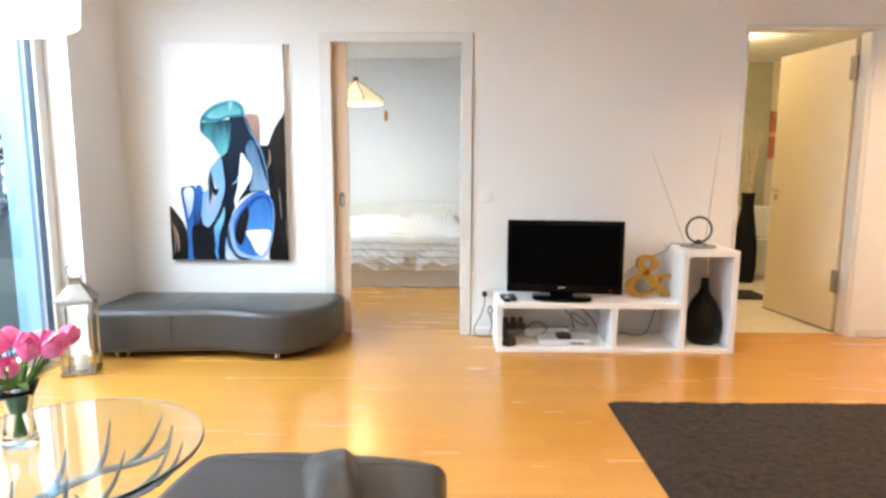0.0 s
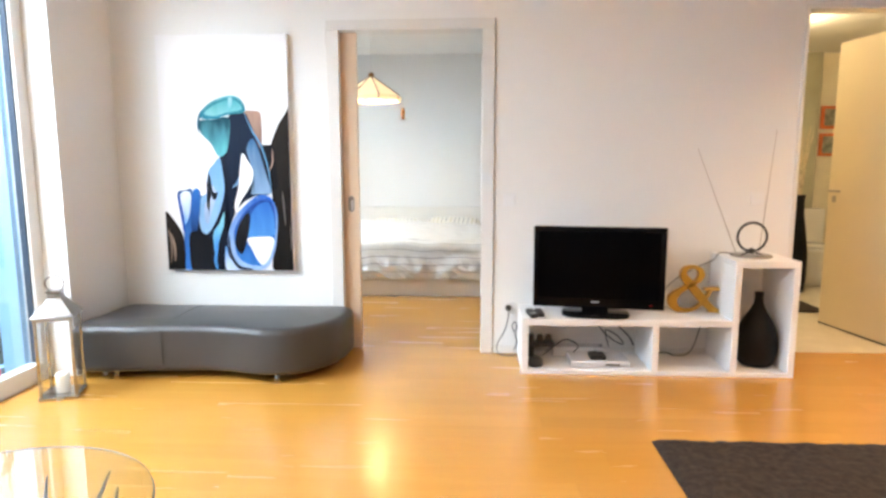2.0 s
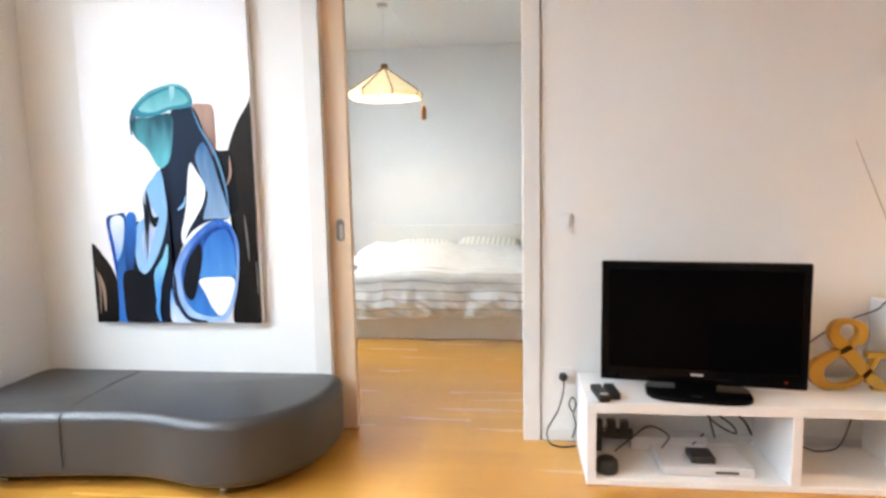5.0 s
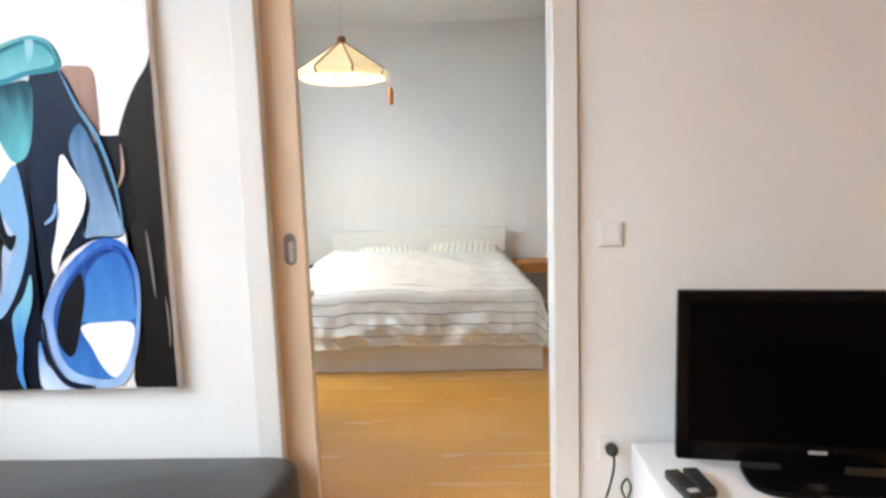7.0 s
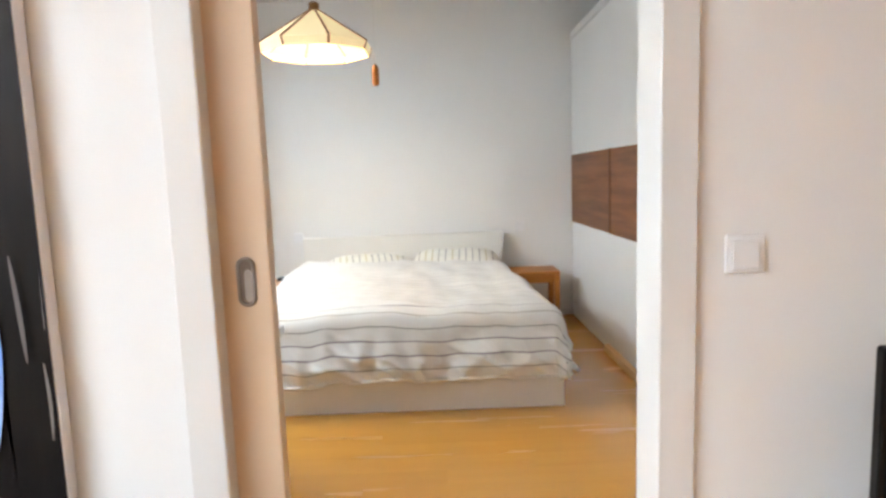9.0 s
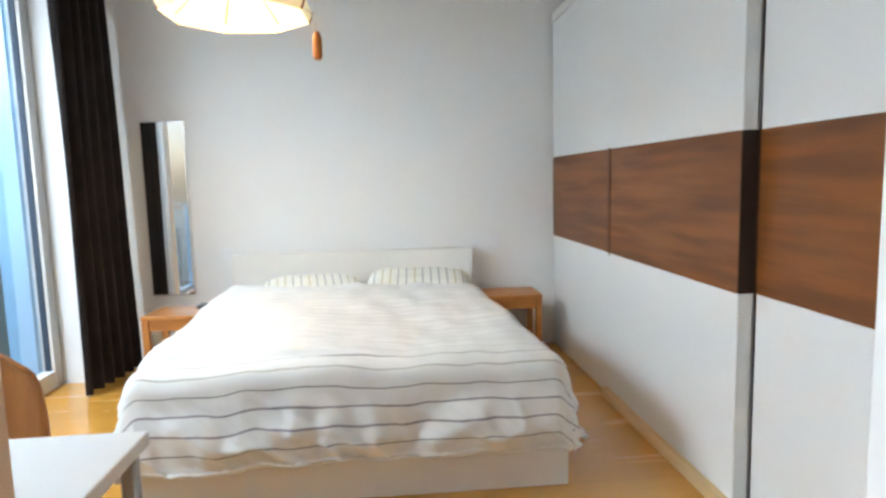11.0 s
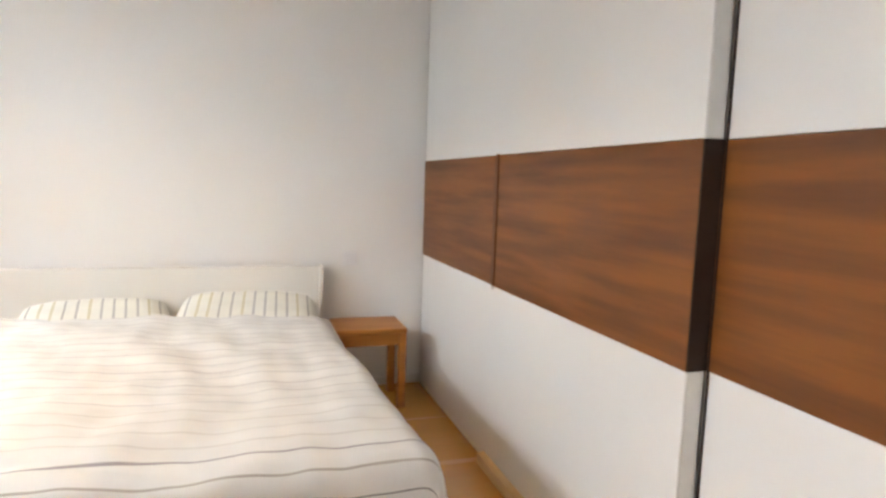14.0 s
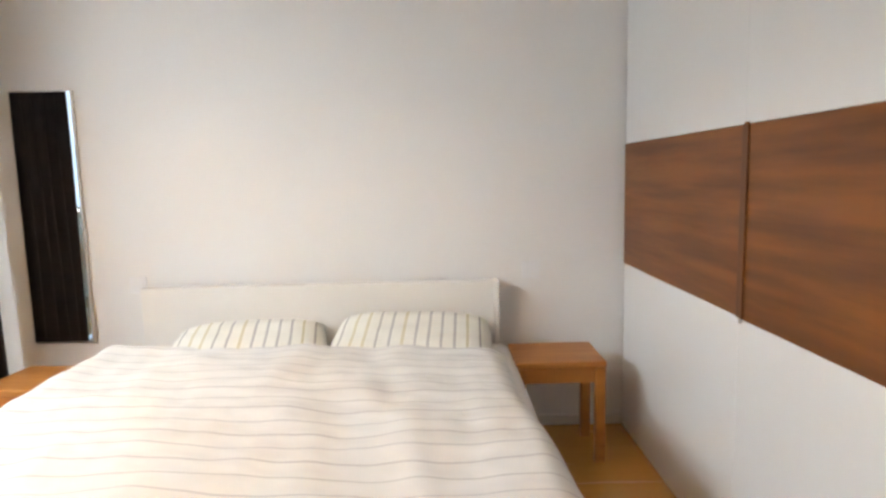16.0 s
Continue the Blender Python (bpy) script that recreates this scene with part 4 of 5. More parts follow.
def print_mat(a, b, v0, v1):
    """Printed tone that runs from colour a at the shape's top to b at its foot, with soft streaks."""
    m = mat("print_tone", a, 0.5, var=0.06, scale=7, color2=b, bump=0.1, bscale=420)
    t = m.node_tree
    t.nodes["Principled BSDF"].inputs["Specular IOR Level"].default_value = 0.15
    mix = next(n for n in t.nodes if n.bl_idname == "ShaderNodeMix")
    tc = next(n for n in t.nodes if n.bl_idname == "ShaderNodeTexCoord")
    sep = t.nodes.new("ShaderNodeSeparateXYZ")
    t.links.new(tc.outputs["Object"], sep.inputs[0])
    mr = t.nodes.new("ShaderNodeMapRange")
    mr.inputs[1].default_value, mr.inputs[2].default_value = v0, v1
    t.links.new(sep.outputs[2], mr.inputs[0])
    nz = t.nodes.new("ShaderNodeTexNoise")
    mp = t.nodes.new("ShaderNodeMapping")
    mp.inputs["Scale"].default_value = (16, 1, 3)
    t.links.new(tc.outputs["Object"], mp.inputs[0])
    t.links.new(mp.outputs[0], nz.inputs["Vector"])
    nz.inputs["Scale"].default_value = 1.6
    add = t.nodes.new("ShaderNodeMath")
    add.operation = "MULTIPLY_ADD"
    add.inputs[1].default_value = 0.9
    t.links.new(nz.outputs[0], add.inputs[0])
    sub = t.nodes.new("ShaderNodeMath")
    sub.operation = "SUBTRACT"
    sub.inputs[1].default_value = 0.45
    t.links.new(mr.outputs[0], sub.inputs[0])
    t.links.new(sub.outputs[0], add.inputs[2])
    add.use_clamp = True
    t.links.new(add.outputs[0], mix.inputs[0])
    return m


def painting():
    x0, x1, z0, z1, y = -1.308, -0.437, 0.562, 2.112, 4.472
    ob = thing("glass_vases_painting", "tall canvas print of blue and black glass vases", "painting", (-0.85, y, z0))
    part("canvas", box_bm(x0, y, z0, x1, 4.508, z1, 0.003), CANVAS, ob, "white canvas ground")
    depth = [0]

    def place(p):
        return (x0 + (x1 - x0) * min(max(p.x, 0.002), 0.998), y - 0.0004 - 0.0003 * depth[0], z0 + (z1 - z0) * min(max(1 - p.y, 0.002), 0.998))

    def shape(a, b, *pts):
        depth[0] += 1
        bm = bmesh.new()
        vs = [bm.verts.new(place(p)) for p in spline([(*p, 0) for p in pts], 6, True)]
        bmesh.ops.triangulate(bm, faces=[bm.faces.new(vs)])
        bmesh.ops.recalc_face_normals(bm, faces=bm.faces)
        zs = [v.co.z for v in bm.verts]
        part("printed_shape", bm, print_mat(a, b, max(zs), min(zs)), ob)

    def stroke(c, w, *pts):
        depth[0] += 1
        path = spline([(*p, 0) for p in pts], 6)
        bm = bmesh.new()
        rows = []
        for i, p in enumerate(path):
            d = path[min(i + 1, len(path) - 1)] - path[max(i - 1, 0)]
            n = Vector((-d.y, d.x * 0.3, 0)).normalized() * w * math.sin(math.pi * (0.08 + 0.84 * i / (len(path) - 1)))
            rows.append([bm.verts.new(place(p + n)), bm.verts.new(place(p - n))])
        for a, b in zip(rows, rows[1:]):
            bm.faces.new((a[0], a[1], b[1], b[0]))
        bmesh.ops.recalc_face_normals(bm, faces=bm.faces)
        part("printed_line", bm, print_mat(c, c, z1, z0), ob)
    shape((0.020, 0.013, 0.010), (0.004, 0.003, 0.003), (1.01, 0.269), (0.986, 0.314), (0.921, 0.368), (0.864, 0.439), (0.823, 0.529), (0.86, 0.592), (0.859, 0.673), (0.886, 0.744), (0.869, 0.852), (0.835, 0.997), (1.01, 0.997), (1.01, 0.798), (1.01, 0.529), (1.01, 0.395))
    shape((0.007, 0.007, 0.011), (0.002, 0.002, 0.004), (0.743, 0.462), (0.813, 0.457), (0.872, 0.466), (0.888, 0.547), (0.893, 0.637), (0.798, 0.637), (0.766, 0.547))
    shape((0.42, 0.26, 0.2), (0.2, 0.12, 0.1), (0.662, 0.321), (0.725, 0.314), (0.78, 0.323), (0.789, 0.377), (0.784, 0.457), (0.742, 0.466), (0.695, 0.404))
    shape((0.020, 0.013, 0.010), (0.004, 0.003, 0.003), (-0.001, 0.744), (0.069, 0.78), (0.126, 0.834), (0.147, 0.906), (0.13, 1), (-0.01, 1), (-0.01, 0.87))
    shape((0.004, 0.014, 0.040), (0.002, 0.003, 0.010), (0.542, 0.33), (0.662, 0.321), (0.741, 0.43), (0.801, 0.547), (0.845, 0.659), (0.72, 0.673), (0.596, 0.717), (0.517, 0.798), (0.478, 0.888), (0.504, 1), (0.174, 1), (0.182, 0.852), (0.217, 0.709), (0.285, 0.673), (0.389, 0.673), (0.443, 0.592), (0.453, 0.511), (0.53, 0.439))
    shape((0.82, 0.83, 0.86), (0.82, 0.83, 0.86), (0.288, 0.405), (0.387, 0.457), (0.454, 0.507), (0.364, 0.556), (0.293, 0.637), (0.219, 0.619))
    shape((0.004, 0.06, 0.09), (0.10, 0.42, 0.48), (0.317, 0.354), (0.412, 0.35), (0.536, 0.341), (0.542, 0.404), (0.51, 0.484), (0.446, 0.504), (0.389, 0.448), (0.316, 0.405))
    shape((0.02, 0.20, 0.26), (0.02, 0.22, 0.3), (0.314, 0.323), (0.413, 0.274), (0.557, 0.251), (0.64, 0.269), (0.663, 0.318), (0.539, 0.33), (0.43, 0.348), (0.33, 0.346))
    shape((0.05, 0.34, 0.40), (0.20, 0.52, 0.56), (0.352, 0.325), (0.426, 0.289), (0.554, 0.265), (0.62, 0.28), (0.639, 0.309), (0.523, 0.321), (0.433, 0.335))
    shape((0.40, 0.62, 0.66), (0.16, 0.48, 0.54), (0.542, 0.256), (0.57, 0.256), (0.566, 0.287), (0.541, 0.305))
    shape((0.03, 0.12, 0.26), (0.22, 0.34, 0.50), (0.715, 0.43), (0.763, 0.484), (0.792, 0.547), (0.828, 0.619), (0.84, 0.662), (0.739, 0.665), (0.687, 0.662), (0.725, 0.592), (0.687, 0.529), (0.666, 0.471))
    shape((0.82, 0.83, 0.86), (0.82, 0.83, 0.86), (0.626, 0.498), (0.668, 0.52), (0.71, 0.565), (0.699, 0.61), (0.654, 0.655), (0.6, 0.7), (0.564, 0.744), (0.555, 0.709), (0.589, 0.637))
    shape((0.16, 0.36, 0.60), (0.26, 0.44, 0.66), (0.453, 0.511), (0.473, 0.574), (0.477, 0.655), (0.433, 0.744), (0.365, 0.816), (0.316, 0.839), (0.278, 0.816), (0.268, 0.744), (0.291, 0.682), (0.341, 0.655), (0.357, 0.574), (0.403, 0.538))
    shape((0.52, 0.58, 0.70), (0.30, 0.40, 0.60), (0.342, 0.592), (0.398, 0.637), (0.415, 0.673), (0.373, 0.744), (0.34, 0.794), (0.314, 0.771), (0.322, 0.709), (0.381, 0.673), (0.345, 0.637))
    shape((0.004, 0.014, 0.040), (0.002, 0.003, 0.005), (0.36, 0.574), (0.375, 0.601), (0.393, 0.655), (0.427, 0.659), (0.402, 0.691), (0.375, 0.673), (0.354, 0.628))
    shape((0.008, 0.06, 0.20), (0.03, 0.16, 0.50), (0.111, 0.659), (0.169, 0.648), (0.227, 0.651), (0.216, 0.744), (0.217, 0.816), (0.222, 0.906), (0.217, 1), (0.143, 1), (0.149, 0.897), (0.129, 0.78), (0.113, 0.709))
    shape((0.82, 0.83, 0.86), (0.16, 0.38, 0.74), (0.133, 0.665), (0.211, 0.66), (0.199, 0.744), (0.158, 0.798), (0.144, 0.753))
    shape((0.02, 0.14, 0.46), (0.004, 0.02, 0.10), (0.239, 0.646), (0.289, 0.655), (0.279, 0.744), (0.251, 0.816), (0.22, 0.861), (0.203, 0.798), (0.217, 0.709))
    shape((0.02, 0.12, 0.46), (0.34, 0.50, 0.74), (0.493, 0.839), (0.556, 0.762), (0.661, 0.701), (0.755, 0.669), (0.842, 0.683), (0.886, 0.744), (0.88, 0.834), (0.849, 0.924), (0.79, 0.985), (0.679, 0.997), (0.559, 0.988), (0.499, 0.933))
    shape((0.006, 0.035, 0.20), (0.03, 0.17, 0.50), (0.547, 0.816), (0.633, 0.744), (0.713, 0.701), (0.812, 0.687), (0.86, 0.726), (0.871, 0.798), (0.849, 0.879), (0.773, 0.969), (0.65, 0.971), (0.57, 0.942), (0.541, 0.888))
    shape((0.02, 0.13, 0.44), (0.06, 0.24, 0.58), (0.689, 0.744), (0.746, 0.709), (0.818, 0.7), (0.856, 0.744), (0.861, 0.798), (0.85, 0.845), (0.653, 0.848), (0.675, 0.789))
    shape((0.007, 0.007, 0.011), (0.002, 0.002, 0.004), (0.665, 0.744), (0.668, 0.798), (0.641, 0.861), (0.611, 0.915), (0.578, 0.922), (0.545, 0.879), (0.575, 0.807), (0.626, 0.762))
    shape((0.82, 0.83, 0.86), (0.82, 0.83, 0.86), (0.645, 0.859), (0.748, 0.85), (0.851, 0.857), (0.819, 0.933), (0.763, 0.972), (0.716, 0.951), (0.679, 0.906))
    shape((0.10, 0.30, 0.66), (0.62, 0.70, 0.82), (0.475, 0.888), (0.497, 0.942), (0.576, 0.978), (0.609, 0.998), (0.477, 0.998), (0.46, 0.951))
    shape((0.002, 0.002, 0.004), (0.007, 0.007, 0.011), (0.195, 0.834), (0.299, 0.834), (0.376, 0.879), (0.389, 0.942), (0.372, 1), (0.205, 1), (0.183, 0.924))
    shape((0.22, 0.55, 0.6), (0.06, 0.26, 0.62), (0.468, 0.744), (0.464, 0.798), (0.425, 0.861), (0.386, 0.924), (0.376, 0.879), (0.381, 0.83), (0.432, 0.789))
    stroke((0.01, 0.09, 0.14), 0.01, (0.32, 0.321), (0.306, 0.363), (0.305, 0.405))
    stroke((0.10, 0.42, 0.48), 0.004, (0.342, 0.314), (0.429, 0.278), (0.556, 0.255), (0.631, 0.269), (0.659, 0.305))
    stroke((0.012, 0.07, 0.36), 0.01, (0.117, 0.662), (0.133, 0.726), (0.146, 0.789), (0.15, 0.834))
    stroke((0.02, 0.10, 0.40), 0.005, (0.562, 0.798), (0.654, 0.731), (0.759, 0.689), (0.835, 0.7))
    stroke((0.006, 0.01, 0.03), 0.01, (0.498, 0.839), (0.508, 0.924), (0.569, 0.982), (0.68, 0.994))
    stroke((0.10, 0.26, 0.44), 0.007, (0.662, 0.323), (0.715, 0.395), (0.785, 0.466), (0.832, 0.565), (0.846, 0.655))
    stroke((0.42, 0.26, 0.2), 0.006, (0.866, 0.475), (0.866, 0.529), (0.84, 0.565))
    stroke((0.30, 0.28, 0.28), 0.003, (1.001, 0.601), (1.001, 0.673), (0.997, 0.753))
    stroke((0.16, 0.14, 0.13), 0.006, (0.933, 0.655), (0.942, 0.726), (0.948, 0.798))
    stroke((0.22, 0.20, 0.18), 0.004, (0.986, 0.798), (0.991, 0.852), (0.989, 0.906))
    stroke((0.32, 0.22, 0.16), 0.01, (0.039, 0.834), (0.064, 0.888), (0.065, 0.96))
    stroke((0.22, 0.15, 0.11), 0.008, (0.022, 0.816), (0.042, 0.879), (0.033, 0.969))
    stroke((0.2, 0.42, 0.72), 0.006, (0.547, 0.637), (0.586, 0.619), (0.599, 0.592))
    stroke((0.06, 0.26, 0.62), 0.012, (0.412, 0.888), (0.387, 0.951), (0.401, 0.996))


painting()

# ---- bedroom ----


def bed():
    x0, x1, y0 = -0.68, 1.004, 6.318
    ob = thing("double_bed", "white low double bed with a panel headboard", "bed", (0.16, 7.2, 0))
    part("footboard", box_bm(x0, y0, 0, x1, y0 + 0.045, 0.245, 0.003), BED_WHITE, ob)
    for x in (x0, x1 - 0.03):
        part("side_rail", box_bm(x, y0 + 0.046, 0.0, x + 0.03, 8.29, 0.245, 0.003), BED_WHITE, ob)
    part("headboard", box_bm(-0.765, 8.29, 0, 0.881, 8.34, 0.748, 0.004), BED_WHITE, ob, "white headboard panel")
    part("headboard_edge", box_bm(0.882, 8.275, 0, 0.906, 8.37, 0.748, 0.003), BED_WHITE, ob, "pale wooden end strip")
    part("mattress", box_bm(x0 + 0.05, y0 + 0.06, 0.16, x1 - 0.05, 8.285, 0.46, 0.05, 4), MATTRESS, ob, "", True)


bed()


def duvet():
    """A quilt whose sheet falls over the foot and the sides in loose folds."""
    ob = thing("striped_duvet", "crumpled white duvet with thin dark stripes, on the bed", "duvet", (0.16, 6.8, 0.5))
    bm = bmesh.new()
    uvl = bm.loops.layers.uv.new("UVMap")
    nx, ny = 190, 180
    x0, x1, y0, y1 = -0.70, 1.02, 6.30, 7.85
    fall_side, fall_foot = 0.33, 0.33
    wid, lng = (x1 - x0) + 2 * fall_side, (y1 - y0) + fall_foot
    grid, uvs = [], {}
    for j in range(ny + 1):
        row = []
        for i in range(nx + 1):
            s, t = wid * i / nx, lng * j / ny
            n1 = noise.noise(Vector((s * 2.1, t * 1.9, 0.3)))
            n2 = noise.noise(Vector((s * 5.5 + 0.6 * n1, t * 4.2, 4.1)))
            n3 = noise.noise(Vector((s * 11, t * 4.0 + s * 1.5, 8.0)))
            # distance past each upper edge
            dl, dr, df = fall_side - s, s - (wid - fall_side), fall_foot - t
            x, y = x0 + s - fall_side, y0 + t - fall_foot
            n4 = noise.noise(Vector((s * 3.2 + t * 2.0, t * 13 - s * 3.0, 2.7)))
            n5 = noise.noise(Vector((s * 9 - t * 5, t * 24 + s * 6, 6.2)))
            z = 0.535 + 0.018 * n1 + 0.015 * n2 + 0.008 * n3 + 0.006 * n4 + 0.003 * n5 + 0.045 * min(1, max(0, (t - fall_foot) / 1.1))
            z += 0.026 * min(1, max(0, (y - 6.40 - 0.02 * n1 + 0.10 * x) / 0.025)) * min(1, max(0.15, (0.55 - x) / 0.6)) if t > fall_foot else 0
            R = 0.085
            # narrower towards the pillows, flared over the foot
            x1 = 1.02 - 0.13 * min(1, max(0, (t - fall_foot) / 1.1))
            dr = x - x1
            side = max(dl, dr)
            a, b = max(0.0, side + R), max(0.0, df + R)
            d = math.hypot(a, b)
            if d > 0:
                limit = fall_side + R + 0.012 * n2
                if d > limit:
                    d = limit + 0.15 * (d - limit)
                ca, cb = a / math.hypot(a, b), b / math.hypot(a, b)
                bend = min(d / R, 1.40)
                rest = max(0, d - 1.40 * R)
                out = R * math.sin(bend) + rest * ((0.30 if dl > dr else 0.14) * ca * ca + (0.05 + 0.20 * math.sin(min(1, rest / 0.34) * math.pi)) * cb * cb)
                drop = R * (1 - math.cos(bend)) + rest * 0.95
                ripple = min(1, rest / 0.18)
                fold = ripple * (0.014 * math.sin((t * ca + s * cb) * 11 + 9 * (fall_foot - t) * cb + 4 * n1) + 0.022 * n3 + 0.014 * n2 + 0.012 * n4)
                crease = (1 - abs(noise.noise(Vector((s * 7 + t * 9, t * 3 - s * 2, 1.7))))) ** 5 - 0.35
                crisp = (1 - abs(noise.noise(Vector((s * 15 + t * 17, t * 5 - s * 4, 5.3))))) ** 7 - 0.25
                out += fold + ripple * (0.022 * crease + 0.010 * crisp)
                if a > 0:
                    x = (x0 + R - out * ca) if dl > dr else (x1 - R + out * ca)
                if b > 0:
                    y = y0 + R - out * cb
                z -= drop
            if t > lng - 0.10:
                z -= 0.03 * ((t - lng + 0.10) / 0.10) ** 2
            v = bm.verts.new((x, y, z))
            row.append(v)
            uvs[v] = (s / 2.0, t / 2.0)
        grid.append(row)
    for a, b in zip(grid, grid[1:]):
        for i in range(nx):
            f = bm.faces.new((a[i], a[i + 1], b[i + 1], b[i]))
            for lp in f.loops:
                lp[uvl].uv = uvs[lp.vert]
    hem = [v.co.copy() for v in grid[0][12:-12]]
    cover = part("cover", bm, DUVET, ob, "", True)
    part("hem", tube_bm(hem, 0.010, 6), MATTRESS, ob, "rounded white hem", True)
    so = cover.modifiers.new("thick", "SOLIDIFY")
    so.thickness, so.offset = 0.022, -1


duvet()


def pillow(x, y, z, rz, rx, label, w=0.62, l=0.42):
    ob = thing("striped_pillow", label, "pillow", (x, y, z), "pillows on the bed")
    bm = bmesh.new()
    uvl = bm.loops.layers.uv.new("UVMap")
    n = 28
    faces = []
    for sgn in (1, -1):
        grid = []
        for j in range(n + 1):
            row = []
            for i in range(n + 1):
                u, v = 2 * i / n - 1, 2 * j / n - 1
                puff = max(0, (1 - u ** 4) * (1 - v ** 4)) ** 0.55
                pinch = 1 - 0.06 * (u * u * v * v)
                h = sgn * 0.085 * puff + 0.006 * noise.noise(Vector((u * 3, v * 3, sgn + x)))
                row.append(bm.verts.new((u * w / 2 * pinch, v * l / 2 * pinch, h)))
            grid.append(row)
        for a, b in zip(grid, grid[1:]):
            for i in range(n):
                q = (a[i], a[i + 1], b[i + 1], b[i])
                f = bm.faces.new(q if sgn > 0 else q[::-1])
                for lp in f.loops:
                    lp[uvl].uv = (lp.vert.co.y / l + 0.5, lp.vert.co.x / w + 0.5)
    bmesh.ops.remove_doubles(bm, verts=bm.verts, dist=0.0015)
    turn_bm(bm, Matrix.Translation((x, y, z)) @ Matrix.Rotation(radians(rz), 4, "Z") @ Matrix.Rotation(radians(rx), 4, "X"))
    part("pillowcase", bm, PILLOW, ob, "", True)


pillow(-0.19, 8.02, 0.508, 9, 12, "striped pillow tilted against its neighbour, half under the duvet", 0.66, 0.48)
pillow(0.50, 8.04, 0.518, -3, 15, "white and olive striped pillow against the headboard", 0.70, 0.48)


def stool(x, y, rz, label):
    ob = thing("wooden_stool", label, "stool", (0, 0, 0), "stools used as night tables")
    w, d, h = 0.385, 0.31, 0.45
    part("seat", box_bm(-w / 2, -d / 2, h - 0.028, w / 2, d / 2, h, 0.006), PINE, ob)
    for sx in (-1, 1):
        for sy in (-1, 1):
            part("leg", box_bm(sx * (w / 2 - 0.024) - 0.021, sy * (d / 2 - 0.024) - 0.021, 0, sx * (w / 2 - 0.024) + 0.021, sy * (d / 2 - 0.024) + 0.021, h - 0.0285, 0.004), PINE, ob)
        part("apron", box_bm(sx * (w / 2 - 0.024) - 0.011, -d / 2 + 0.046, h - 0.095, sx * (w / 2 - 0.024) + 0.011, d / 2 - 0.046, h - 0.0285), PINE, ob)
    for sy in (-1, 1):
        part("apron", box_bm(-w / 2 + 0.046, sy * (d / 2 - 0.024) - 0.011, h - 0.095, w / 2 - 0.046, sy * (d / 2 - 0.024) + 0.011, h - 0.0285), PINE, ob)
    ob.matrix_basis = pose(x, y, 0, 0, 0, rz)
    return ob


stool(1.135, 8.125, 0, "oiled pine stool beside the bed as a night table")
stool(-1.0, 7.94, -4, "oiled pine stool with a dark book on it")
book = thing("dark_book", "small dark book lying on the stool", "book", (-0.86, 8.01, 0.45))
part("cover", box_bm(-0.915, 7.96, 0.451, -0.81, 8.06, 0.475, 0.003), DARK_ITEM, book)


